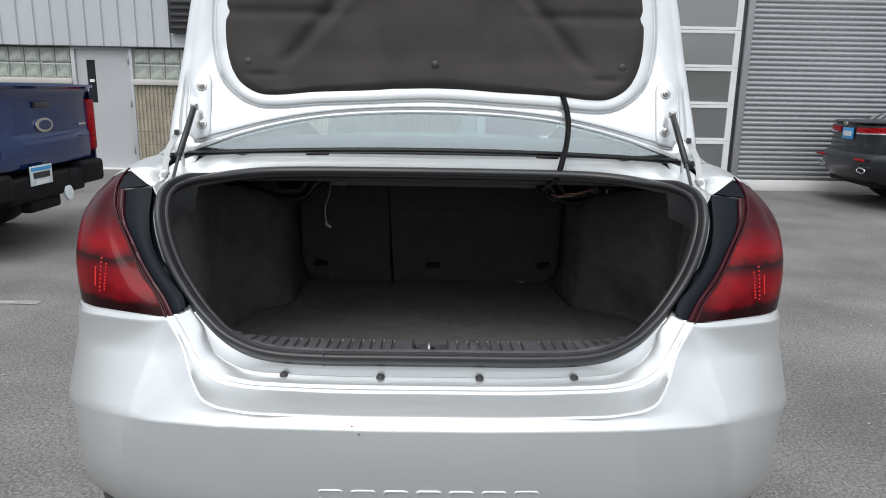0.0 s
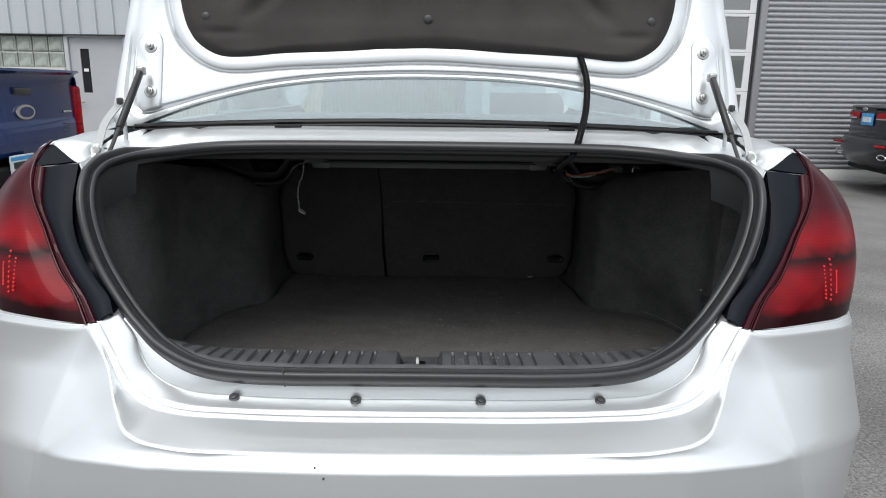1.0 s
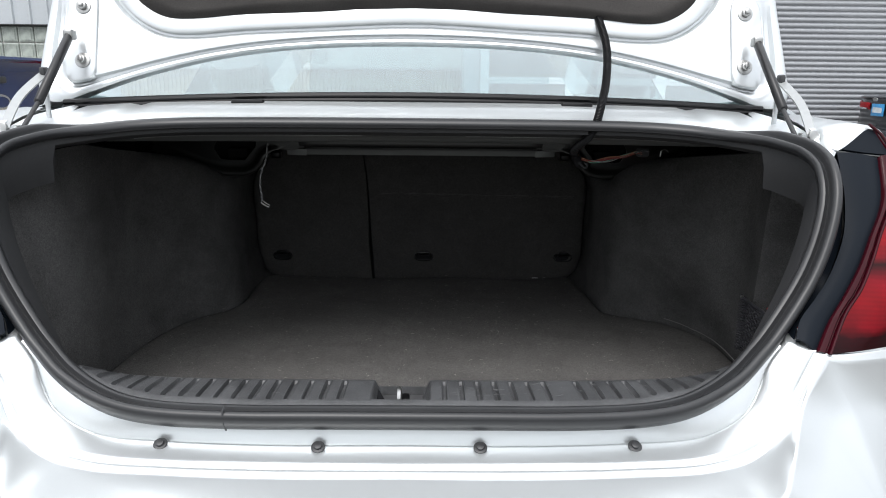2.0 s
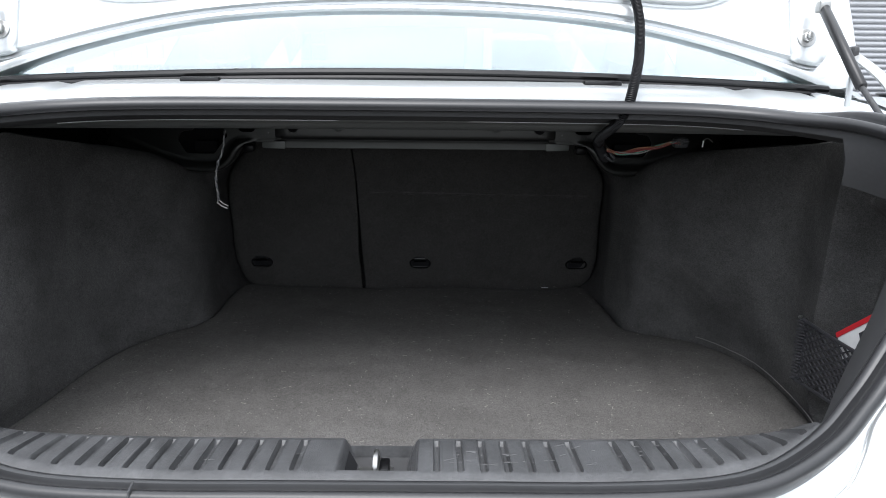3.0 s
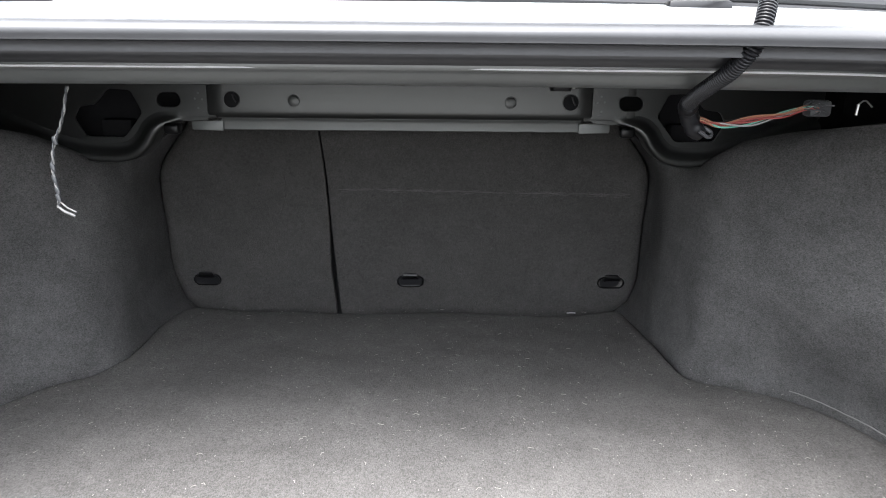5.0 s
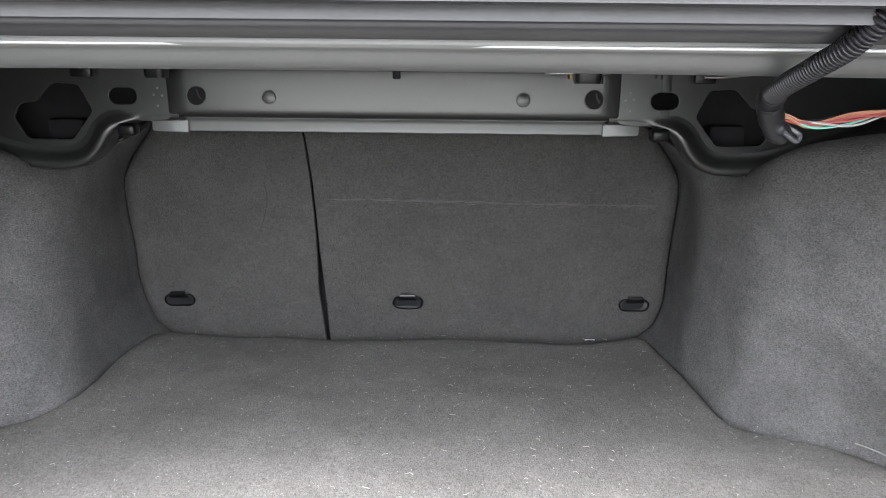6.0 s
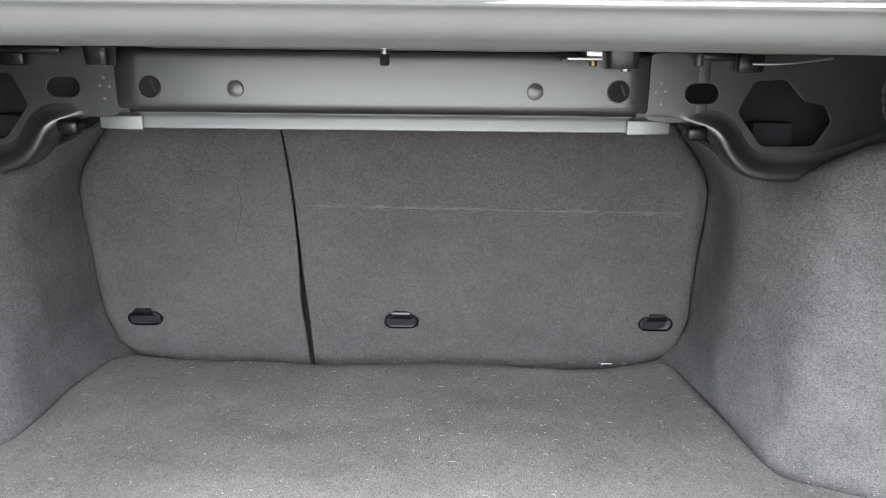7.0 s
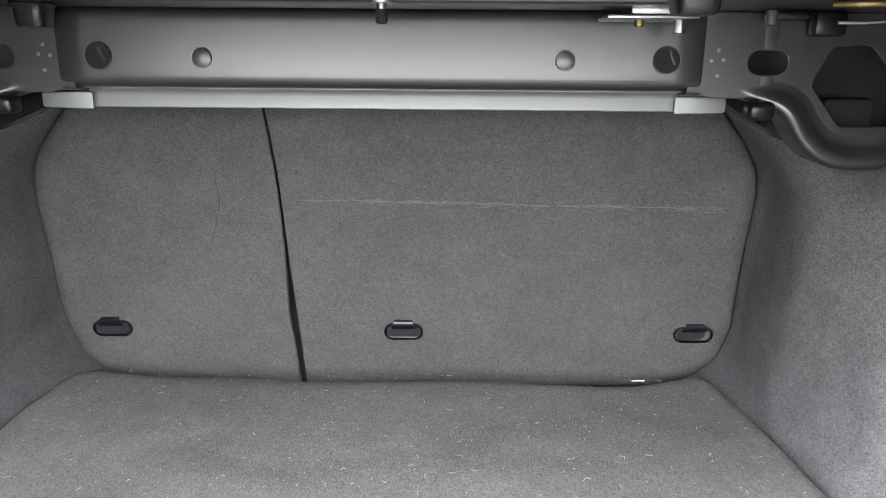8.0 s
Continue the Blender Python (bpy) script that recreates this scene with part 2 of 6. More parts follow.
# ================= modelling helpers =================
def crom(pts, n, closed=False):
    """Points on a smooth curve through pts, n to a stretch."""
    P = [np.array(p, float) for p in pts]
    k, out = len(P), []
    for i in range(k if closed else k - 1):
        p0 = P[(i - 1) % k] if closed or i > 0 else 2 * P[0] - P[1]
        p1, p2 = P[i], P[(i + 1) % k]
        p3 = P[(i + 2) % k] if closed or i + 2 < k else 2 * P[-1] - P[-2]
        for j in range(n):
            u = j / n
            out.append(0.5 * (2 * p1 + (p2 - p0) * u + (2 * p0 - 5 * p1 + 4 * p2 - p3) * u * u + (3 * p1 - p0 - 3 * p2 + p3) * u ** 3))
    if not closed:
        out.append(P[-1])
    return out


def even(pts, n):
    """A closed loop of n points, evenly spaced along pts."""
    P = np.array(list(pts) + [pts[0]], float)
    d = np.concatenate([[0], np.cumsum(np.linalg.norm(np.diff(P, axis=0), axis=1))])
    s = np.linspace(0, d[-1], n, endpoint=False)
    return np.stack([np.interp(s, d, P[:, k]) for k in range(P.shape[1])], axis=1)


def thing(name, base, label, category, group="", kind=""):
    ob = new(name)
    ob.location = base
    ob.empty_display_size = 0.1
    return tagged(ob, label, category, group, kind)


def part(name, bm, material, parent=None, label="", smooth=True):
    me = bpy.data.meshes.new(name)
    bm.normal_update()
    bm.to_mesh(me)
    bm.free()
    for f in me.polygons:
        f.use_smooth = smooth
    if smooth:
        me.set_sharp_from_angle(angle=radians(42))
    me.materials.append(material)
    ob = new(name, me)
    if parent:
        ob.parent = parent
        if parent.type == "EMPTY":
            ob.matrix_parent_inverse = Matrix.Translation(-parent.location)
    return tagged(ob, label)


def shared(name, me, parent, m):
    """One more object on a mesh that exists already."""
    ob = new(name, me)
    ob.parent = parent
    if parent.type == "EMPTY":
        ob.matrix_parent_inverse = Matrix.Translation(-parent.location)
    ob.matrix_basis = m
    return ob


def sheet(rows, thick=0.0, close_u=False, close_v=False, facing=(0, -1, 0.35)):
    """A surface through rows of points that looks towards facing ("out": outwards), with thickness on its back."""
    bm = bmesh.new()
    V = [[bm.verts.new(tuple(p)) for p in r] for r in rows]
    nr, nc = len(V), len(V[0])
    for i in range(nr if close_v else nr - 1):
        for j in range(nc if close_u else nc - 1):
            a, b, c, d = V[i][j], V[i][(j + 1) % nc], V[(i + 1) % nr][(j + 1) % nc], V[(i + 1) % nr][j]
            if len({a, b, c, d}) == 4:
                bm.faces.new((a, b, c, d))
    bmesh.ops.remove_doubles(bm, verts=bm.verts, dist=1e-5)
    if facing == "out" or (close_u and close_v):
        bmesh.ops.recalc_face_normals(bm, faces=bm.faces)
    else:
        bm.normal_update()
        if sum((f.normal * f.calc_area()).dot(Vector(facing)) for f in bm.faces) < 0:
            bmesh.ops.reverse_faces(bm, faces=bm.faces)
    if thick:
        bm.normal_update()
        old, rim = bm.faces[:], [e for e in bm.edges if e.is_boundary]
        back = {v: bm.verts.new(v.co - v.normal * thick) for v in bm.verts[:]}
        for e in rim:
            f = e.link_faces[0]
            a, b = e.verts
            if any(l.vert == a and l.link_loop_next.vert == b for l in f.loops):
                a, b = b, a
            bm.faces.new((a, b, back[b], back[a]))
        for f in old:
            bm.faces.new([back[v] for v in reversed(f.verts)])
    return bm


def tube(path, r, n=10, closed=False, bm=None):
    """A round bar along a path; r is a number or one for each point."""
    bm = bm or bmesh.new()
    P = [Vector(p) for p in path]
    k = len(P)
    R = r if hasattr(r, "__len__") else [r] * k
    rings, ref = [], None
    for i, p in enumerate(P):
        a = P[(i - 1) % k] if closed or i else P[0]
        b = P[(i + 1) % k] if closed or i < k - 1 else P[-1]
        t = (b - a).normalized()
        if ref is None:
            ref = t.orthogonal().normalized()
        ref = (ref - t * ref.dot(t)).normalized()
        s = t.cross(ref)
        rings.append([bm.verts.new(p + R[i] * (ref * math.cos(q) + s * math.sin(q))) for q in (2 * math.pi * j / n for j in range(n))])
    for i in range(k if closed else k - 1):
        A, B = rings[i], rings[(i + 1) % k]
        for j in range(n):
            bm.faces.new((A[j], A[(j + 1) % n], B[(j + 1) % n], B[j]))
    if not closed:
        bm.faces.new(rings[0][::-1])
        bm.faces.new(rings[-1])
    return bm


def box(x0, x1, y0, y1, z0, z1, bevel=0.0, seg=2, bm=None):
    own = bmesh.new()
    bmesh.ops.create_cube(own, size=1, matrix=Matrix.Translation(((x0 + x1) / 2, (y0 + y1) / 2, (z0 + z1) / 2)) @ Matrix.Diagonal((x1 - x0, y1 - y0, z1 - z0, 1)))
    if bevel:
        bmesh.ops.bevel(own, geom=own.edges[:], offset=bevel, segments=seg, affect="EDGES", profile=0.5)
    return own if bm is None else merge(bm, own)


def merge(bm, other):
    me = bpy.data.meshes.new("joined")
    other.to_mesh(me)
    other.free()
    bm.from_mesh(me)
    bpy.data.meshes.remove(me)
    return bm


def plate(outlines, thick, m, bevel=0.0, res=2):
    """A flat plate cut to closed outlines (the first is the rim, the rest are holes), laid out by the pose m."""
    cu = bpy.data.curves.new("outline", "CURVE")
    cu.dimensions, cu.fill_mode = "2D", "BOTH"
    cu.extrude, cu.bevel_depth, cu.bevel_resolution, cu.offset = thick / 2 - bevel, bevel, res, -bevel
    for o in outlines:
        sp = cu.splines.new("POLY")
        sp.points.add(len(o) - 1)
        for q, p in zip(sp.points, o):
            q.co = (p[0], p[1], 0, 1)
        sp.use_cyclic_u = True
    tmp = bpy.data.objects.new("outline", cu)
    scene.collection.objects.link(tmp)
    me = bpy.data.meshes.new_from_object(tmp.evaluated_get(bpy.context.evaluated_depsgraph_get()))
    bm = bmesh.new()
    bm.from_mesh(me)
    bmesh.ops.remove_doubles(bm, verts=bm.verts, dist=1e-5)
    bmesh.ops.transform(bm, matrix=m, verts=bm.verts)
    bmesh.ops.recalc_face_normals(bm, faces=bm.faces)
    bpy.data.meshes.remove(me)
    bpy.data.objects.remove(tmp)
    bpy.data.curves.remove(cu)
    return bm


def disc(r, h, m, n=20, bevel=0.0, bm=None):
    own = bmesh.new()
    bmesh.ops.create_cone(own, cap_ends=True, segments=n, radius1=r, radius2=r, depth=h)
    if bevel:
        bmesh.ops.bevel(own, geom=[e for e in own.edges if len(e.link_faces) == 2 and e.calc_face_angle() > 1], offset=bevel, segments=2, affect="EDGES", profile=0.5)
    bmesh.ops.transform(own, matrix=m, verts=own.verts)
    return own if bm is None else merge(bm, own)


def rounded(poly, r, n=4):
    out, k = [], len(poly)
    for i in range(k):
        p, a, b = (np.array(poly[j % k], float) for j in (i, i - 1, i + 1))
        u, v = (a - p) / np.linalg.norm(a - p), (b - p) / np.linalg.norm(b - p)
        d = min(r, .45 * np.linalg.norm(a - p), .45 * np.linalg.norm(b - p))
        for q in range(n + 1):
            f = q / n
            out.append(tuple((1 - f) ** 2 * (p + u * d) + 2 * f * (1 - f) * p + f * f * (p + v * d)))
    return out


FRONTAL = Matrix.Rotation(radians(90), 4, "X")   # plate's x, y become x, z; it faces -y and +y


def frontal(y):
    return Matrix.Translation((0, y, 0)) @ FRONTAL


# ================= ground and buildings =================
gbm = bmesh.new()
bmesh.ops.create_grid(gbm, x_segments=60, y_segments=60, size=1)
for v in gbm.verts:
    v.co.x = math.copysign(abs(v.co.x) ** 3, v.co.x) * 1500
    v.co.y = math.copysign(abs(v.co.y) ** 3, v.co.y) * 1500
ground = tagged(part("ground", gbm, ASPHALT), "grey worn asphalt of the dealership lot", "ground", kind="structure")


def stall_line(x0, x1, y, w):
    bm = bmesh.new()
    bmesh.ops.create_grid(bm, x_segments=24, y_segments=2, size=0.5)
    for v in bm.verts:
        v.co = Vector(((x0 + x1) / 2 + v.co.x * (x1 - x0), y + v.co.y * w + 0.012 * noise.noise(Vector((v.co.x * 30, v.co.y * 3, y))), 0.004))
    return tagged(part("stall_line", bm, ROADPAINT), "worn white parking stall line on the asphalt", "road marking", kind="structure")


stall_line(-4.6, -2.40, 4.13, 0.07)

grit = bmesh.new()
rg = random.Random(21)
for i in range(900):
    a, d = rg.random() * 6.28, 1.6 + 6.5 * rg.random() ** 1.5
    x, y, r = d * math.cos(a) * 1.1, 2.6 + d * math.sin(a), .002 + .006 * rg.random() ** 3
    if abs(x) > .95 or y < 1.1:
        bmesh.ops.create_icosphere(grit, subdivisions=1, radius=r, matrix=Matrix.Translation((x, y, r * .45)) @ Matrix.Diagonal((1, .6 + .5 * rg.random(), .6, 1)))
tagged(part("grit", grit, mat("pale_grit", (.34, .33, .31), .9, 0, .4, 9), smooth=False), "pale grit scattered on the asphalt", "grit", kind="stuff")

# --- the pale building with the glass blocks ---
WALL_A = 11.4
wall_west = tagged(new("wall_west"), "pale grey metal clad wall over ribbed tan block and glass block", "wall", kind="structure")
wall_west.location = (-5, WALL_A, 0)


def ribbed(x0, x1, z0, z1, pitch, depth, y):
    """Vertical ribs of split block with recessed courses."""
    xs, k = [], int((x1 - x0) / pitch)
    for i in range(k + 1):
        a = x0 + i * pitch
        for f, d in ((0.0, 0.0), (0.12, 1.0), (0.62, 1.0), (0.74, 0.0)):
            if a + f * pitch <= x1:
                xs.append((a + f * pitch, d))
    zs, z = [], z0
    while z < z1 - 0.02:
        zs += [(z, 0.35), (z + 0.008, 1.0), (min(z + 0.195, z1), 1.0)]
        z += 0.203
    rows = [[(x, y - depth * d * zz + 0.006 * noise.noise(Vector((x * 14, z * 14, 3))), z) for x, d in xs] for z, zz in zs]
    return sheet(rows, 0.02)


for a, b in ((-12.0, -5.74), (-4.78, 0.4)):
    part("block_wall", ribbed(a, b, 0, 1.34, 0.062, 0.016, WALL_A - 0.01), BLOCKWALL, wall_west, "tan ribbed split block wall", False)
    part("backing", box(a, b, WALL_A + 0.012, WALL_A + 0.2, 0, 1.44), CONCRETE, wall_west)
    part("sill", box(a, b, WALL_A - 0.07, WALL_A + 0.15, 1.345, 1.43, 0.008), CONCRETE, wall_west, "pale concrete window sill")
    part("lintel", box(a, b, WALL_A - 0.01, WALL_A + 0.15, 1.912, 1.96), DARKIN, wall_west)
part("mortar", box(-12.0, -5.74, WALL_A + 0.03, WALL_A + 0.16, 1.43, 1.915), CONCRETE, wall_west)
part("mortar", box(-4.78, 0.4, WALL_A + 0.03, WALL_A + 0.16, 1.43, 1.915), CONCRETE, wall_west)
# cladding with standing ribs
cl_rows = []
for z in (1.93, 3.0, 4.0, 5.0):
    row, x = [], -12.0
    while x < 0.4:
        for f, d in ((0, 0), (0.215, 0), (0.225, 0.03), (0.25, 0.03), (0.262, 0)):
            row.append((x + f, WALL_A - 0.03 - d, z))
        x += 0.262
    cl_rows.append(row)
part("cladding", sheet(cl_rows, 0.01), CLAD, wall_west, "pale grey ribbed metal cladding", False)
part("upper_wall", box(-12, 0.4, WALL_A, WALL_A + 0.2, 1.95, 5.0), DARKIN, wall_west)
part("flashing", box(-12, 0.4, WALL_A - 0.08, WALL_A + 0.0, 1.915, 1.93), DARKIN, wall_west)

door_1 = tagged(new("door_1"), "closed pale grey steel door with a narrow dark window", "door", kind="structure")
door_1.location = (-5.26, WALL_A, 0)
for a, b, c, d in ((-5.74, -5.68, 0, 1.93), (-4.84, -4.78, 0, 1.93), (-5.68, -4.84, 1.885, 1.93)):
    part("door_frame", box(a, b, WALL_A - 0.03, WALL_A + 0.12, c, d, 0.004), DOORPAINT, door_1)
part("door_leaf", plate([[(-5.675, 0.03), (-4.845, 0.03), (-4.845, 1.88), (-5.675, 1.88)], [(-5.52, 1.06), (-5.52, 1.72), (-5.385, 1.72), (-5.385, 1.06)]], 0.045, frontal(WALL_A + 0.03), 0.003), DOORPAINT, door_1, smooth=False)
part("pane", box(-5.525, -5.38, WALL_A + 0.025, WALL_A + 0.035, 1.055, 1.725), DARKPANE, door_1, "narrow dark wired glass pane")
part("notice", box(-5.49, -5.42, WALL_A + 0.018, WALL_A + 0.0225, 1.38, 1.425), WHITEPRINT, door_1, "small white notice")
for z in (0.25, 1.0, 1.66):
    part("hinge", box(-4.85, -4.83, WALL_A - 0.045, WALL_A + 0.01, z, z + 0.11, 0.003), STEEL, door_1)
part("door_handle", tube([(-5.60, WALL_A + 0.0, 0.92), (-5.60, WALL_A - 0.06, 0.92), (-5.50, WALL_A - 0.06, 0.92)], 0.011, 8), STEEL, door_1)
part("threshold", box(-5.74, -4.78, WALL_A - 0.12, WALL_A + 0.1, 0, 0.025, 0.004), WHITEMETAL, door_1)

wall_lamp = thing("wall_vent", (-3.75, WALL_A - 0.06, 2.14), "dark louvred vent fixed on the pale metal wall", "vent")
part("housing", box(-4.12, -3.4, WALL_A - 0.16, WALL_A - 0.055, 2.14, 3.1, 0.01), DARKIN, wall_lamp)
for i in range(9):
    part("slat", box(-4.08, -3.44, WALL_A - 0.185, WALL_A - 0.155, 2.2 + i * 0.095, 2.24 + i * 0.095, 0.004), PLASTIC, wall_lamp)

# --- the corrugated building with the glazed sectional door ---
WALL_B = 9.95
wall_east = tagged(new("wall_east"), "grey horizontally corrugated metal wall on a white base", "wall", kind="structure")
wall_east.location = (9, WALL_B, 0)
prof = []
z = 0.165
while z < 4.9:
    prof += [(0.0, z), (0.012, z + 0.010), (0.018, z + 0.024), (0.018, z + 0.040), (0.010, z + 0.054), (0.0, z + 0.062)]
    z += 0.069
part("corrugated_cladding", sheet([[(x, WALL_B - 0.02 - d, zz) for d, zz in prof] for x in (4.36, 8.0, 12.0, 16.0)], 0.004), CORRUG, wall_east, "grey corrugated metal sheets")
part("base_course", box(4.36, 16, WALL_B - 0.03, WALL_B + 0.2, 0, 0.158, 0.006), WHITEWALL, wall_east, "white painted concrete base")
part("upper_wall", box(4.30, 16, WALL_B, WALL_B + 0.2, 0.15, 4.95), DARKIN, wall_east)
part("header", box(0.4, 4.36, WALL_B - 0.02, WALL_B + 0.2, 3.25, 4.95), CLAD, wall_east)
part("return_wall", box(0.4, 0.6, WALL_B + 0.2, WALL_A + 0.2, 0, 4.95), CLAD, wall_east)
part("corner_trim", box(4.275, 4.362, WALL_B - 0.06, WALL_B + 0.02, 0.0, 4.95, 0.004), CORRUG, wall_east, "folded grey metal trim")
part("corner_trim", box(4.232, 4.268, WALL_B - 0.01, WALL_B + 0.05, 0.0, 3.25, 0.003), PLASTIC, wall_east, "black rubber door weatherstrip")

garage_door = tagged(new("door_2"), "closed glazed sectional garage door with white frames", "garage door", kind="structure")
garage_door.location = (2.4, WALL_B, 0)
cols = [(0.62, 1.82), (1.82, 3.02), (3.02, 4.225)]
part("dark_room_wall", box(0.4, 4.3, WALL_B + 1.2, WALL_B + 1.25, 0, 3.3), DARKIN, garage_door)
SECTIONS = (.02, .195, .70, 1.205, 1.71, 2.215, 2.72, 3.225)
for z0, z1 in zip(SECTIONS, SECTIONS[1:]):
    wins = [(a + 0.10 - (0.04 if a > 1 else 0), b - 0.08) for a, b in cols] if z1 - z0 > .3 else []
    section = part("door_section", plate([[(0.6, z0), (4.23, z0), (4.23, z1 - .005), (0.6, z1 - .005)]] + [[(a, z0 + 0.04), (a, z1 - .045), (b, z1 - .045), (b, z0 + 0.04)] for a, b in wins], 0.05, frontal(WALL_B + 0.02), 0.004), WHITEMETAL, garage_door, smooth=False)
    for a, b in wins:
        part("pane", box(a - .012, b + .012, WALL_B + 0.015, WALL_B + 0.025, z0 + 0.032, z1 - .037), GLASSOUT, section)

# far ground behind the walk: low hills
rows = []
for k in range(3):
    rows.append([(900 * math.cos(a) * (1 + 0.15 * k), 900 * math.sin(a) * (1 + 0.15 * k), -2 if k == 0 else (22 + 40 * (0.5 + noise.noise(Vector((a * 3, 1, 0))))) * (0.5 + 0.5 * k) + 25 * noise.noise(Vector((a * 14, 2, k)))) for a in np.linspace(math.pi * 0.98, math.pi * 2.02, 90)])
backdrop = tagged(part("backdrop", sheet(rows), HILL), "distant dark wooded hills on the horizon", "hills", kind="structure")
# ================= the silver sedan =================
car = thing("car", (0, 3.6, 0), "silver four-door sedan with its empty trunk wide open", "car")


def mirror(pts, s):
    return [(s * p[0], *p[1:]) for p in pts]


# --- bumper cover: long lines from the middle to the lamp's corner, then on to the flank ---
STATION_AT = (0, 0.179, 0.2751, 0.3764, 0.4193, 0.4586, 0.4916, 0.5344, 0.5909)
TO_CORNER = [
    [(0, 1.3680, 0.7660), (0.1822, 1.3680, 0.7660), (0.2812, 1.3700, 0.7710), (0.3762, 1.3760, 0.7850), (0.4089, 1.3850, 0.8020), (0.4346, 1.3970, 0.8180), (0.46, 1.4203, 0.8324), (0.482, 1.4330, 0.8480), (0.5, 1.4360, 0.8600)],
    [(0, 1.3500, 0.7380), (0.184, 1.3500, 0.7380), (0.284, 1.3520, 0.7410), (0.38, 1.3580, 0.7490), (0.413, 1.3670, 0.7600), (0.439, 1.3790, 0.7760), (0.455, 1.3920, 0.7970), (0.468, 1.4040, 0.8230), (0.494, 1.4140, 0.8530)],
    [(0, 1.3190, 0.7340), (0.181, 1.3200, 0.7350), (0.278, 1.3220, 0.7360), (0.378, 1.3280, 0.7420), (0.416, 1.3380, 0.7490), (0.448, 1.3490, 0.7640), (0.468, 1.3610, 0.7860), (0.486, 1.3760, 0.8110), (0.512, 1.3930, 0.8500)],
    [(0, 1.3000, 0.7250), (0.179, 1.3000, 0.7250), (0.275, 1.3030, 0.7270), (0.376, 1.3100, 0.7310), (0.417, 1.3220, 0.7350), (0.451, 1.3360, 0.7490), (0.474, 1.3500, 0.7680), (0.496, 1.3680, 0.8000), (0.524, 1.3850, 0.8460)],
    [(0, 1.2110, 0.7180), (0.168, 1.2120, 0.7180), (0.257, 1.2100, 0.7200), (0.354, 1.2150, 0.7240), (0.398, 1.2290, 0.7270), (0.429, 1.2510, 0.7360), (0.457, 1.2950, 0.7500), (0.49, 1.3510, 0.7910), (0.532, 1.3830, 0.8450)],
    [(0, 1.2066, 0.7147), (0.164, 1.2076, 0.7147), (0.2731, 1.2091, 0.7156), (0.3685, 1.2172, 0.7176), (0.4235, 1.2356, 0.7168), (0.462, 1.2640, 0.7210), (0.495, 1.3120, 0.7350), (0.525, 1.3560, 0.7720), (0.56, 1.3740, 0.7920)],
    [(0, 1.1910, 0.7032), (0.15, 1.1920, 0.7032), (0.33, 1.1974, 0.7043), (0.42, 1.2131, 0.7006), (0.5, 1.2445, 0.6899), (0.545, 1.2726, 0.6793), (0.575, 1.2966, 0.6713), (0.59, 1.3055, 0.6680), (0.6, 1.3120, 0.6670)],
    [(0, 1.1820, 0.6400), (0.15, 1.1830, 0.6400), (0.33, 1.1894, 0.6380), (0.42, 1.2039, 0.6340), (0.5, 1.2335, 0.6260), (0.55, 1.2597, 0.6190), (0.582, 1.2832, 0.6130), (0.602, 1.2970, 0.6090), (0.61, 1.3000, 0.6080)],
    [(0, 1.1810, 0.5400), (0.15, 1.1820, 0.5400), (0.33, 1.1871, 0.5390), (0.42, 1.2012, 0.5365), (0.5, 1.2310, 0.5310), (0.55, 1.2575, 0.5260), (0.582, 1.2814, 0.5220), (0.602, 1.2950, 0.5190), (0.61, 1.2980, 0.5190)],
    [(0, 1.2240, 0.4300), (0.15, 1.2250, 0.4300), (0.33, 1.2325, 0.4330), (0.42, 1.2461, 0.4380), (0.5, 1.2728, 0.4450), (0.55, 1.2959, 0.4480), (0.58, 1.3163, 0.4500), (0.598, 1.3290, 0.4510), (0.605, 1.3320, 0.4520)],
]
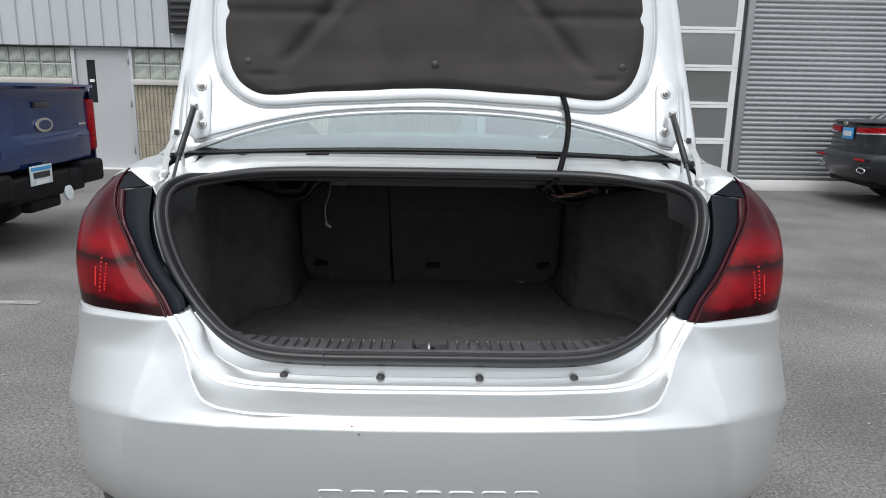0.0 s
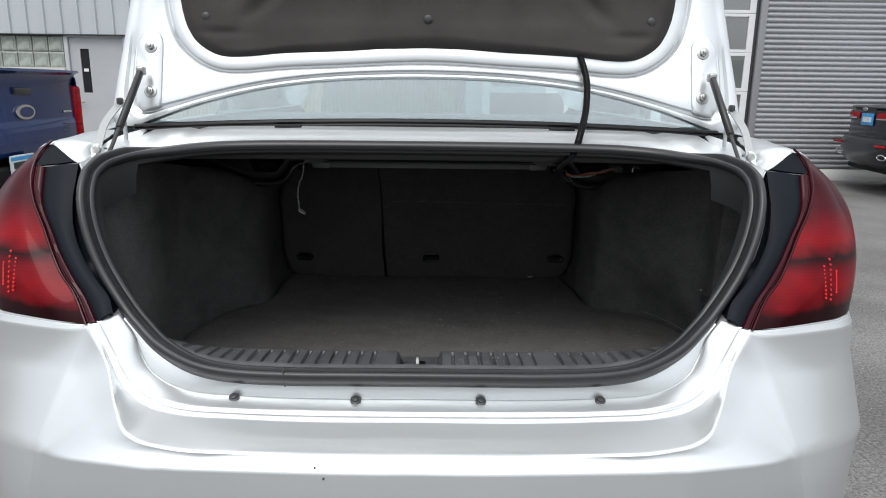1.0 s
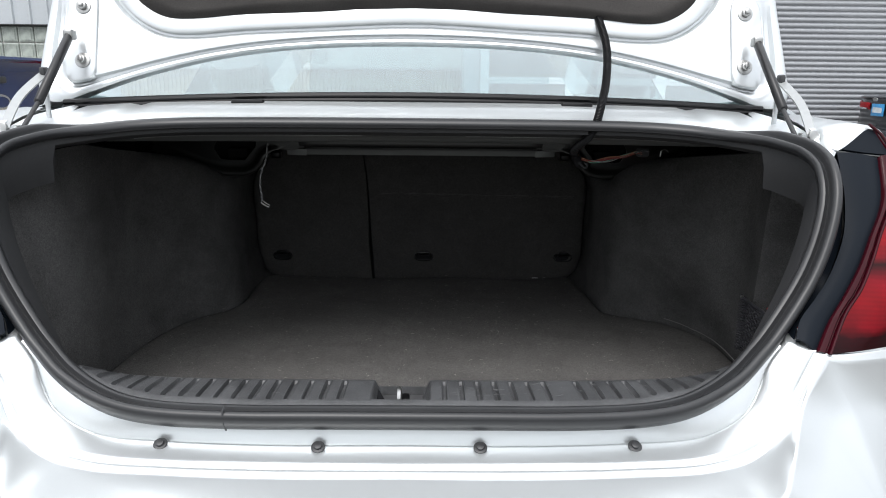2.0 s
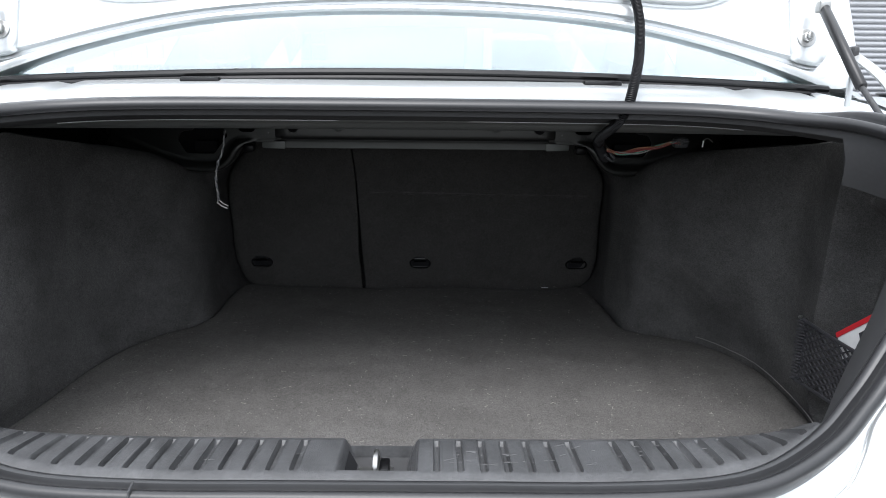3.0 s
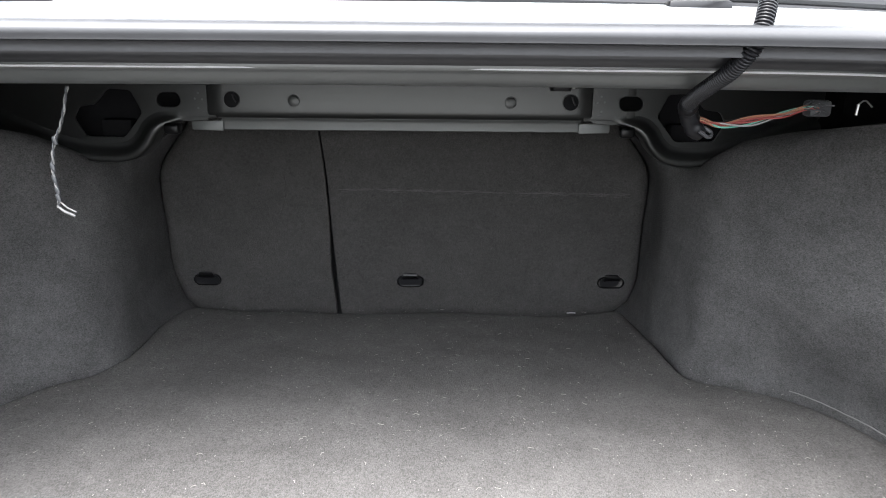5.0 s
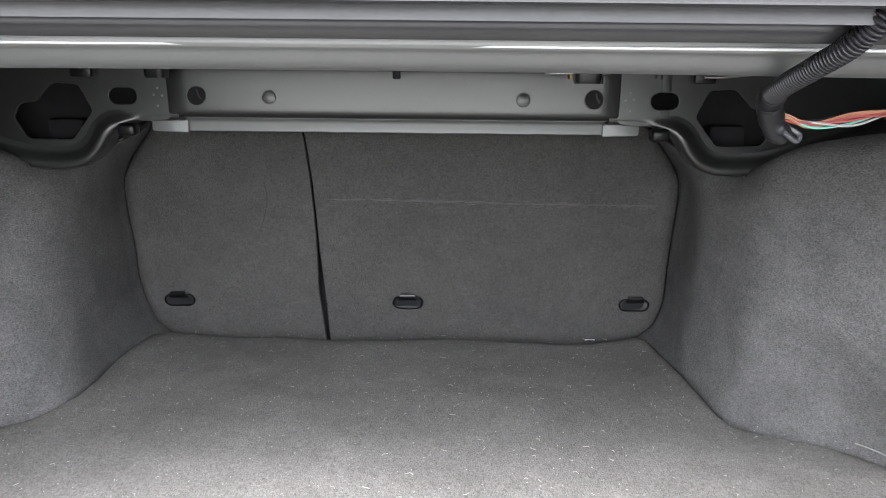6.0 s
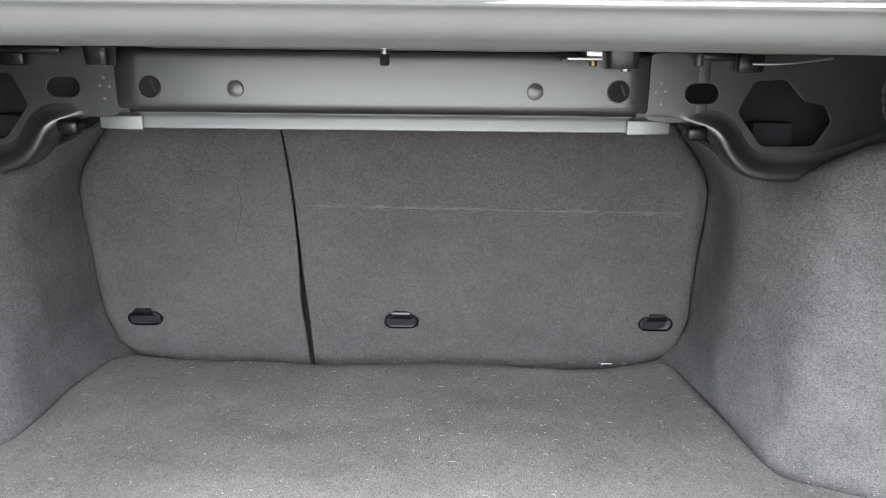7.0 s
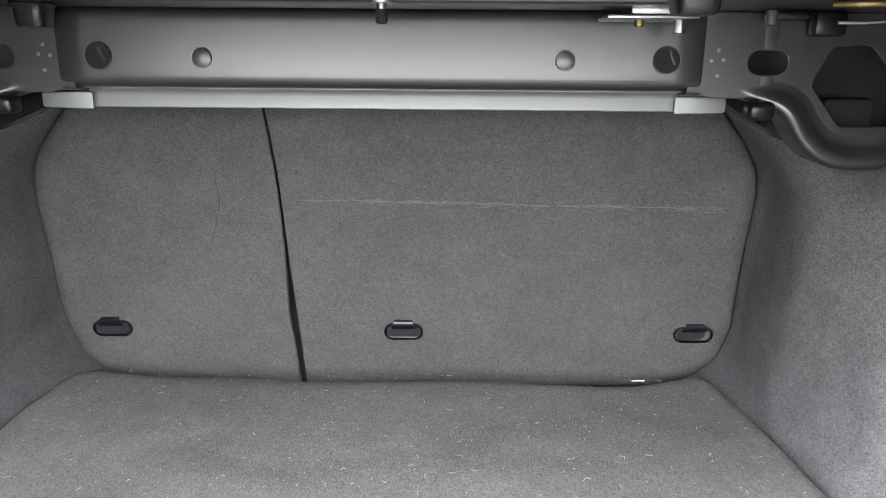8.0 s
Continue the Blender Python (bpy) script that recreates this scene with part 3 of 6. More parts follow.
TO_FLANK = [
    [(.500, 1.436, .860), (.55, 1.428, .852), (.60, 1.429, .851), (.66, 1.455, .85), (.725, 1.495, .846), (.768, 1.555, .842), (.795, 1.69, .842), (.815, 1.90, .842)],
    [(.494, 1.414, .853), (.55, 1.409, .850), (.60, 1.416, .849), (.66, 1.442, .847), (.726, 1.482, .843), (.77, 1.542, .84), (.80, 1.68, .838), (.822, 1.90, .838)],
    [(.512, 1.393, .850), (.55, 1.398, .847), (.60, 1.408, .847), (.661, 1.434, .845), (.727, 1.474, .841), (.773, 1.533, .838), (.806, 1.67, .835), (.832, 1.90, .834)],
    [(.524, 1.385, .846), (.555, 1.389, .843), (.60, 1.400, .843), (.662, 1.427, .841), (.730, 1.467, .836), (.777, 1.528, .832), (.811, 1.665, .828), (.842, 1.90, .827)],
    [(.532, 1.383, .845), (.56, 1.387, .838), (.602, 1.397, .836), (.665, 1.423, .833), (.734, 1.464, .827), (.781, 1.527, .822), (.815, 1.665, .815), (.848, 1.90, .812)],
    [(.560, 1.374, .792), (.585, 1.383, .789), (.62, 1.396, .786), (.678, 1.424, .780), (.744, 1.468, .774), (.790, 1.535, .768), (.824, 1.665, .762), (.856, 1.90, .76)],
    [(.60, 1.312, .667), (.63, 1.327, .664), (.683, 1.360, .657), (.742, 1.408, .647), (.788, 1.462, .640), (.816, 1.525, .634), (.838, 1.61, .628), (.860, 1.72, .622), (.884, 1.90, .618)],
    [(.61, 1.300, .608), (.638, 1.315, .606), (.687, 1.352, .60), (.740, 1.405, .592), (.778, 1.462, .585), (.806, 1.53, .577), (.829, 1.61, .57), (.854, 1.72, .565), (.880, 1.90, .56)],
    [(.61, 1.298, .519), (.637, 1.313, .516), (.685, 1.351, .51), (.738, 1.405, .50), (.775, 1.462, .50), (.804, 1.53, .49), (.827, 1.61, .48), (.852, 1.72, .47), (.876, 1.90, .47)],
    [(.605, 1.332, .452), (.635, 1.346, .45), (.68, 1.38, .45), (.735, 1.43, .44), (.772, 1.48, .43), (.80, 1.55, .42), (.815, 1.62, .40), (.83, 1.72, .38), (.85, 1.90, .36)],
]


def spaced(pts, n):
    """n points at even distances along a smooth curve."""
    P = np.array(crom(pts, 12))
    d = np.concatenate([[0], np.cumsum(np.linalg.norm(np.diff(P, axis=0), axis=1))])
    q = np.linspace(0, d[-1], n)
    return np.stack([np.interp(q, d, P[:, k]) for k in range(3)], axis=1)


def through_stations(pts, n):
    """n points of a smooth line through pts at the stations."""
    u, P = np.array(STATION_AT), np.array(pts)
    T = np.gradient(P, u, axis=0)
    T[0] = (0.5, 0, 0)
    out = []
    for x in np.linspace(0, u[-1], n):
        k = min(len(u) - 2, int(np.searchsorted(u, x, side="right")) - 1)
        h = u[k + 1] - u[k]
        s = (x - u[k]) / h
        out.append(P[k] * (1 + 2 * s) * (1 - s) ** 2 + T[k] * h * s * (1 - s) ** 2 + P[k + 1] * s * s * (3 - 2 * s) + T[k + 1] * h * s * s * (s - 1))
    return np.array(out)


lines = [np.concatenate([through_stations(a, 150), spaced(b, 80)[1:]]) for a, b in zip(TO_CORNER, TO_FLANK)]
lip0, lip1, fold_a, fold_b, ch, foot, crest, face, belly, hem = lines
turned = np.clip((np.arange(len(lip0)) - 128) / 24, 0, 1)[:, None]
lip0 = (lip1 + np.array((0, .003, -.012))) * (1 - turned) + lip0 * turned   # the inner edge folds down, but for under the lamp


def between(a, b, f, lift=0.0):
    return a + (b - a) * f + np.array((0, -.6, .8)) * lift


rows_b = [lip0, between(lip0, lip1, .9), lip1, between(lip1, fold_a, .10), between(lip1, fold_a, .5), between(lip1, fold_a, .90), fold_a,
          between(fold_a, fold_b, .14, .0012), between(fold_a, fold_b, .40, .0010), between(fold_a, fold_b, .46, -.0006), between(fold_a, fold_b, .54, -.0006), between(fold_a, fold_b, .60, .0010), between(fold_a, fold_b, .86, .0012), fold_b,
          between(fold_b, ch, .06), between(fold_b, ch, .12), between(fold_b, ch, .5), between(fold_b, ch, .9), ch, between(ch, foot, .12), foot, between(foot, crest, .15), between(foot, crest, .5), between(foot, crest, .88), crest,
          between(crest, face, .08), between(crest, face, .4), face, face * .5 + belly * .5, belly, belly * .5 + hem * .5, hem]
half = [[tuple(r[i]) for r in rows_b] for i in range(len(lip0))]
full = [[(-p[0], p[1], p[2]) for p in r] for r in half[:0:-1]] + half
bumper = part("bumper_cover", sheet(full, 0.004), SILVER, car, "silver painted bumper cover")
bumper.data.set_sharp_from_angle(angle=radians(180))
# lower black valance
val = [[(x, y + dy - .022, z) for x, y in ((-.84, 1.80), (-.80, 1.60), (-.66, 1.42), (-.4, 1.30), (0, 1.285), (.4, 1.30), (.66, 1.42), (.80, 1.60), (.84, 1.80))] for dy, z in ((0.0, .455), (-.005, .40), (.02, .30), (.06, .25))]
part("valance", sheet([crom(r, 5) for r in val], 0.01), PLASTIC, car, "black plastic lower valance")

# --- embossed maker's lettering on the bumper, drawn as plain raised bars ---
for i in range(7):
    x = -0.180 + i * 0.0595
    o = [(a * .0235, b * .0115) for a, b in rounded([(-1, -1), (1, -1), (1, 1), (-1, 1)], .45)]
    part("badge_bar", plate([o, [(a * .80, b * .60) for a, b in o][::-1]], .005, Matrix.Translation((x, 1.1810 + .008 * (x / .3) ** 2, .578)) @ FRONTAL, .002), SILVER, bumper, "embossed bar")
# push pins
for x, y, z in ((-.293, 1.3445, .7415), (-.101, 1.3425, .7395), (.097, 1.3425, .7395), (.287, 1.3445, .7415)):
    pin = disc(0.0085, 0.003, look((x, y, z), (x, y - .4, z + .75)), 18, 0.001)
    disc(0.0050, 0.005, look((x, y - .001, z + .002), (x, y - .4, z + .75)), 14, 0.001, pin)
    part("push_pin", pin, PLASTIC, bumper, "black push pin")
for x, y, z in ((-.128, 1.1890, .695), (-.141, 1.1960, .7075)):
    part("paint_chip", disc(0.0018, 0.001, look((x, y, z), (x, y - 1, z + .5)), 6), DARKPRINT, bumper)

# --- tail lamps ---
LENS = [
    [(.537, 1.386, .847), (.59, 1.400, .847), (.661, 1.430, .846), (.727, 1.470, .843), (.775, 1.53, .841), (.808, 1.66, .839), (.825, 1.80, .837)],
    [(.573, 1.424, .889), (.625, 1.420, .888), (.678, 1.443, .887), (.737, 1.482, .886), (.784, 1.54, .885), (.818, 1.67, .884), (.837, 1.81, .883)],
    [(.620, 1.465, .938), (.658, 1.457, .938), (.700, 1.470, .938), (.747, 1.502, .937), (.790, 1.555, .936), (.825, 1.68, .935), (.845, 1.82, .934)],
    [(.650, 1.497, .976), (.682, 1.490, .978), (.716, 1.500, .98), (.754, 1.527, .98), (.790, 1.575, .98), (.825, 1.69, .98), (.846, 1.82, .98)],
    [(.680, 1.530, 1.015), (.702, 1.527, 1.018), (.729, 1.535, 1.02), (.758, 1.56, 1.02), (.786, 1.60, 1.02), (.818, 1.70, 1.02), (.84, 1.82, 1.02)],
    [(.700, 1.572, 1.064), (.714, 1.573, 1.064), (.733, 1.582, 1.063), (.753, 1.605, 1.06), (.775, 1.64, 1.056), (.803, 1.72, 1.052), (.827, 1.82, 1.05)],
    [(.690, 1.612, 1.112), (.700, 1.618, 1.109), (.714, 1.63, 1.104), (.732, 1.655, 1.098), (.752, 1.69, 1.092), (.778, 1.75, 1.085), (.80, 1.82, 1.08)],
]
DARK_OUT = [(.520, 1.391, .847), (.546, 1.418, .877), (.575, 1.441, .905), (.607, 1.469, .939), (.634, 1.498, .974), (.658, 1.524, 1.003), (.672, 1.547, 1.030), (.682, 1.582, 1.072)]
DARK_IN = [(.500, 1.404, .861), (.512, 1.421, .881), (.540, 1.441, .905), (.570, 1.466, .935), (.599, 1.500, .975), (.615, 1.536, 1.019), (.620, 1.564, 1.053), (.624, 1.587, 1.079)]
LENS_IN = [(.536, 1.389, .844), (.568, 1.423, .884), (.598, 1.446, .911), (.623, 1.471, .941), (.650, 1.502, .977), (.679, 1.533, 1.014), (.697, 1.561, 1.047), (.702, 1.584, 1.075), (.697, 1.604, 1.099), (.683, 1.619, 1.116)]


def tail_lamp(s):
    lf = [crom(r, 5) for r in LENS]
    cols_ = [crom([r[k] for r in lf], 8) for k in range(len(lf[0]))]
    rows = [mirror([c[k] for c in cols_], s) for k in range(len(cols_[0]))]

    def rowsin(a, b, inset=0.0):
        return [[(p[0] - s * inset * (0.4 if j else 1), p[1] + inset, p[2]) for j, p in enumerate(r)] for r in rows[a:b]]
    lamp = part("tail_lamp", sheet(rowsin(0, 49, 0.010), 0.006), REDDEEP, car, "red wrap-around tail lamp with a dark inner panel")
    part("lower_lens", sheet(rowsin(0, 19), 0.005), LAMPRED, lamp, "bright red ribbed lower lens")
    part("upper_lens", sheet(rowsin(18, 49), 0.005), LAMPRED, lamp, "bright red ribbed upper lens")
    B = crom(mirror(DARK_OUT, s), 8)
    C = [np.array((s * p[0], p[1], p[2])) for p in spaced(LENS_IN[:8], len(B))]
    lift = np.array((0, -.76, .64))
    strip = [[tuple(b + (c - b) * f + lift * h) for f, h in ((-.05, -.004), (.0, .004), (.10, .006), (.45, .0065), (.62, .005), (.72, .001), (.80, .001), (.88, .004), (1.0, .004))] for b, c in zip(B, C)]
    part("edge_strip", sheet(strip, 0.002), REDEDGE, lamp, "rose tinted clear edge of the lens")
    bead = crom([(s * p[0], p[1] - .003, p[2] + .0025) for p in LENS_IN], 6)
    part("edge_bead", tube(bead, .0022, 8), REDEDGE, lamp)
    A = [np.array((s * p[0], p[1], p[2])) for p in spaced(DARK_IN, len(B))]
    part("dark_panel", sheet([[tuple(b + (a - b) * f + lift * .005 * math.sin(f * 3.0)) for f in (0, .1, .3, .5, .7, .9, 1)] + [tuple(a + np.array((s * .003, .006, -.006))), tuple(a + np.array((s * .010, .014, -.012)))] for a, b in zip(A, B)], 0.004), TRIM, lamp, "dark blue-grey satin panel")
    line = [[(s * x, y, z) for x, y, z in r] for r in (((.622, 1.5880, 1.0800), (.650, 1.5855, 1.0765), (.694, 1.5805, 1.0735)), ((.6215, 1.5890, 1.0823), (.6495, 1.5865, 1.0785), (.6945, 1.5813, 1.0748)))]
    part("gap_line", sheet(line, .004), SILVER_IN, lamp, "thin silver gap line")
    tri = [[(s * x, y, z) for x, y, z in r] for r in (((.634, 1.5915, 1.0835), (.664, 1.5885, 1.0795), (.699, 1.584, 1.0765)), ((.656, 1.603, 1.097), (.678, 1.600, 1.0945), (.700, 1.597, 1.092)), ((.676, 1.615, 1.111), (.685, 1.614, 1.110), (.694, 1.611, 1.108)))]
    part("dark_panel", sheet(tri, 0.004), TRIM, lamp)
    # bright optic columns
    for cx, cz0, cz1 in ((.680, .885, .935), (.693, .880, .945), (.707, .890, .925)):
        for q in range(9):
            zz = cz0 + (cz1 - cz0) * q / 8
            yy = np.interp(zz, [r[1][2] for r in LENS], [np.interp(cx, [p[0] for p in r[:5]], [p[1] for p in r[:5]]) for r in LENS]) - .0012
            part("optic", disc(0.0022, 0.002, look((s * cx, yy - 0.0012, zz), (s * (cx + .5), yy - 1, zz)), 6), REDBRIGHT, lamp)
    return lamp


tail_lamp(1)
tail_lamp(-1)

RISE_Y = (1.30, 1.338, 1.38, 1.42, 1.45, 1.475, 1.50, 1.53, 1.58, 1.65, 1.72, 1.79, 1.85, 2.9)
RISE_Z = (.741, .770, .802, .847, .905, .970, 1.028, 1.062, 1.082, 1.094, 1.103, 1.112, 1.118, 1.20)


def lip_z(y):
    """Height of the trunk opening's rim: steep beside the lamps, nearly level forward of them."""
    return float(np.mean(np.interp([y - .012, y - .006, y, y + .006, y + .012], RISE_Y, RISE_Z)))


def on_plane(x, y, up=0.0):
    m = (lip_z(y + .004) - lip_z(y - .004)) / .008
    k = 1 / math.hypot(1, m)
    return (x, y - up * m * k, lip_z(y) + up * k)


# --- flanks, roof, glass and the hidden front of the body ---
Y_ST = [(1.825, .846), (2.1, .868), (2.6, .895), (3.4, .915), (4.4, .915), (5.2, .90), (5.8, .84), (6.1, .70), (6.22, .45)]
for s in (1, -1):
    rows = []
    for y, w in crom(Y_ST, 5):
        hood = max(0.0, min(1.0, (y - 4.4) / 0.5))
        drop = 0.20 * max(0, (y - 5.4) / 0.82) ** 2
        top = 1.105 - 0.12 * hood - drop - .014 * max(0, (1.95 - y) / .125)
        rows.append([(s * p, y, q) for p, q in crom([(w - .135, top + .008), (w - .08, top + .006), (w - .03, top - .02), (w - .008, top - .08), (w, .86 - drop), (w + .005, .62), (w - .005, .42), (w - .05, .27), (w - .14, .22)], 4)])
    part("quarter_panel", sheet(rows, 0.004, facing=(s, 0, .3)), SILVER, car, "silver body side")
for s in (1, -1):
    edge_o = [(.621, 1.590, 1.083), (.636, 1.595, 1.090), (.656, 1.606, 1.102), (.680, 1.619, 1.116), (.700, 1.624, 1.1125), (.716, 1.637, 1.1065), (.734, 1.661, 1.100), (.752, 1.695, 1.095), (.778, 1.755, 1.088), (.802, 1.83, 1.083)]
    edge_i = [(.628, 1.640, 1.084), (.637, 1.68, 1.095), (.650, 1.73, 1.104), (.662, 1.78, 1.110), (.668, 1.81, 1.112), (.675, 1.83, 1.114), (.68, 1.85, 1.115), (.69, 1.88, 1.116), (.70, 1.90, 1.117), (.715, 1.94, 1.118)]
    E0, E1 = spaced(edge_o, 36), spaced(edge_i, 36)
    rows = [[tuple(np.array((s, 1, 1)) * (a + (b - a) * g + np.array((0, 0, .014 * math.sin(math.pi * g) * min(1, k / 14) - (.004 if g < 0 else 0))))) for g in (-.04, 0, .12, .3, .5, .75, 1)] for k, (a, b) in enumerate(zip(E0, E1))]
    part("shoulder", sheet(rows, 0.004, facing=(0, 0, 1)), SILVER, car, "silver body shoulder above the tail lamp")
    low = spaced([on_plane(*q, -.010) for q in ((.594, 1.526), (.597, 1.545), (.596, 1.565), (.592, 1.590), (.586, 1.612))], 30)
    high = spaced([(.621, 1.588, 1.081), (.630, 1.650, 1.090), (.642, 1.72, 1.101), (.650, 1.80, 1.112), (.62, 1.90, 1.128)], 30)
    rows = [[tuple(np.array((s, 1, 1)) * (a + (b - a) * g + np.array((0, .010, -.004)) * math.sin(math.pi * g))) for g in (0, .08, .25, .5, .75, .92, 1)] for a, b in zip(low, high)]
    part("hinge_pocket", sheet(rows, 0.003, facing=(0, -.6, .8)), SILVER, car, "silver pocket round the lid hinge")
hoodr = [[(x, y, 0.985 + 0.03 * (1 - (x / .8) ** 2) - 0.25 * max(0, (y - 5.4) / 0.82) ** 2) for x in np.linspace(-.8 * k, .8 * k, 15)] for y, k in ((4.75, 1), (5.2, .97), (5.6, .9), (5.9, .8), (6.1, .68), (6.2, .5))]
part("hood", sheet(hoodr, 0.01, facing=(0, 0, 1)), SILVER, car, "silver hood")
roofr = [[(x, y, z - c * (x / w) ** 2) for x in np.linspace(-w, w, 17)] for y, z, w, c in ((2.72, 1.405, .54, .03), (3.0, 1.43, .56, .035), (3.4, 1.44, .57, .04), (3.8, 1.425, .57, .04), (4.05, 1.39, .56, .04))]
part("roof", sheet(roofr, 0.012, facing=(0, 0, 1)), SILVER, car, "silver roof panel")


def glass_at(u, v):
    """Rear window: u across from -1 to 1, v up the slope."""
    w = .628 - .09 * v
    x = u * w
    return (x, 1.885 + .83 * v + .012 * u * u + .05 * v * u * u, 1.146 + .295 * v - .062 * v * v + (.035 * v) * (1 - u * u) - .018 * u * u * (1 - v) - .030 * v)


rear_glass = part("rear_window", sheet([[glass_at(u, v) for u in np.linspace(-1, 1, 41)] for v in np.linspace(0, 1, 17)], 0.004, facing=(0, -.4, 1)), GLASS, car, "tinted rear window mirroring the pale sky")
rear_glass.visible_shadow = False
for k, (dz, r) in enumerate(((.002, .006), (-.006, .0045))):
    part("glass_trim", tube([(p[0], p[1] - .010 - .004 * k, p[2] + dz) for p in (glass_at(u, 0) for u in np.linspace(-1.03, 1.03, 41))], r, 8), HANDLE, rear_glass, "black rubber trim")
for s in (1, -1):
    part("side_trim", tube([(p[0] + s * .004, p[1], p[2] + .003) for p in (glass_at(s, v) for v in np.linspace(0, 1, 15))], .005, 8), RUBBER, rear_glass)
    pil = []
    for v in np.linspace(0, 1, 11):
        g = glass_at(s, v)
        out = (s * (.77 - .17 * v), g[1] + .10, 1.115 + .21 * v + .03 * math.sin(v * 3))
        pil.append(crom([(g[0] + s * .006, g[1], g[2] + .002), ((g[0] * .6 + out[0] * .4), g[1] + .03, (g[2] * .5 + out[2] * .5) + .012), out, (out[0] + s * (.03 + .04 * (1 - v)), out[1] + .10, out[2] - .05)], 4))
    part("roof_pillar", sheet(pil, 0.006, facing=(s, -.3, .6)), SILVER, car, "silver roof pillar")
    side = [[(s * (.80 - .22 * f), y, 1.10 + .29 * f) for f in (0, .5, .95)] for y in (2.9, 3.3, 3.7, 4.1, 4.5)]
    part("side_window", sheet([[(p[0], p[1] - .35 * (p[2] - 1.1), p[2]) for p in r] for r in side], 0.004, facing=(s, 0, .3)), GLASS, car, "tinted side window").visible_shadow = False
wsr = [[(x * (1 - .05 * (1 - v)), 4.05 + .75 * v - .12 * (x / .7) ** 2 * v, 1.385 - .39 * v - .03 * (x / .6) ** 2) for x in np.linspace(-.60 - .12 * v, .60 + .12 * v, 13)] for v in np.linspace(0, 1, 8)]
part("windscreen", sheet(wsr, 0.004, facing=(0, 1, 1)), GLASS, car, "windscreen").visible_shadow = False
part("rear_shelf", box(-.62, .62, 1.93, 2.72, 1.122, 1.132, 0.003), CABIN, car, "grey cloth shelf below the rear window")
part("cabin_floor", box(-.78, .78, 2.75, 4.8, .3, .34), DARKIN, car)


def wheel(y, s, parent):
    R, W, x = .335, .215, s * .80
    P = crom([(W * .30, .205), (W * .46, .24), (W * .50, .29), (W * .44, .325), (W * .2, .335), (-W * .2, .335), (-W * .44, .325), (-W * .5, .29), (-W * .46, .24), (-W * .3, .205)], 3)
    rows = [[(x + s * a, y + b * math.cos(q), R + b * math.sin(q)) for a, b in P] for q in np.linspace(0, 2 * math.pi, 41)[:-1]]
    w = part("wheel", sheet(rows, close_v=True), TYRE, parent, "black tyre on an alloy rim")
    rim = disc(.20, .03, Matrix.Translation((x + s * .05, y, R)) @ Matrix.Rotation(radians(90), 4, "Y"), 28)
    for k in range(5):
        a = 2 * math.pi * k / 5
        tube([(x + s * .08, y + .04 * math.cos(a), R + .04 * math.sin(a)), (x + s * .075, y + .195 * math.cos(a), R + .195 * math.sin(a))], .022, 8, bm=rim)
    part("rim", rim, STEEL, w)


for y in (2.42, 5.23):
    for s in (1, -1):
        wheel(y, s, car)
part("underbody", box(-.74, .74, 1.5, 6.0, .2, .24), DARKIN, car)

# --- trunk opening: plane from the sill up to the shelf ---
HALF = [(0, 1.338), (.10, 1.338), (.20, 1.338), (.30, 1.342), (.365, 1.354), (.425, 1.380), (.468, 1.4065), (.497, 1.4255), (.521, 1.4405), (.5455, 1.4560), (.565, 1.471), (.579, 1.486), (.588, 1.502), (.593, 1.524), (.596, 1.555), (.589, 1.600), (.568, 1.650), (.536, 1.690), (.487, 1.735), (.43, 1.763), (.37, 1.777), (.28, 1.785), (.14, 1.789), (0, 1.790)]
LOOP = HALF + [(-x, y) for x, y in HALF[-2:0:-1]]
loop = [tuple(p) for p in even([tuple(p) for p in crom(LOOP, 6, True)], 300)]
RIM3 = np.array([(x, y, lip_z(y)) for x, y in loop])


def rim(d, up):
    """The opening's outline, moved inwards by d and off its surface by up."""
    k, out = len(RIM3), []
    for i, p in enumerate(RIM3):
        t = RIM3[(i + 3) % k] - RIM3[i - 3]
        t = t / np.linalg.norm(t)
        m = (lip_z(p[1] + .01) - lip_z(p[1] - .01)) / .02
        n = np.array((0, -m, 1)) / math.hypot(1, m)
        n = n - t * (n @ t)
        n = n / np.linalg.norm(n)
        b = np.cross(n, t)
        if b @ (np.array((0, 1.58, .98)) - p) < 0:
            b = -b
        out.append(tuple(p + b * d + n * up))
    return out


SEAL = [(.000, -.012), (-.001, .004), (.003, .013), (.010, .0165), (.017, .013), (.0185, .003), (.021, .002), (.027, .0055), (.032, .003), (.034, -.002), (.032, -.008), (.028, -.012), (.014, -.014)]
UPPER = [(.015 - .0145 * math.cos(radians(-40 + 260 * k / 12)), -.0072 + .0098 * math.sin(radians(-40 + 260 * k / 12))) for k in range(13)]
rise = [max(0.0, min(1.0, (p[1] - 1.63) / .10)) for p in RIM3]
seal_rows = []
for (d, up), (du, uu) in zip(crom(SEAL, 2, True), crom(UPPER, 2, True)):
    low, high = rim(d * .82, up * .88), rim(du, uu)
    seal_rows.append([tuple(np.array(a) * (1 - w) + np.array(b) * w) for a, b, w in zip(low, high, (r * r * (3 - 2 * r) for r in rise))])
seal = part("trunk_seal", sheet(seal_rows, close_u=True, close_v=True), RUBBER, car, "thick black rubber seal round the opening")
part("seal_joint", tube([on_plane(-.212, 1.3375, -.012), on_plane(-.212, 1.338, .006), on_plane(-.212, 1.346, .0172), on_plane(-.212, 1.354, .013)], .0012, 6), PLASTIC, seal)

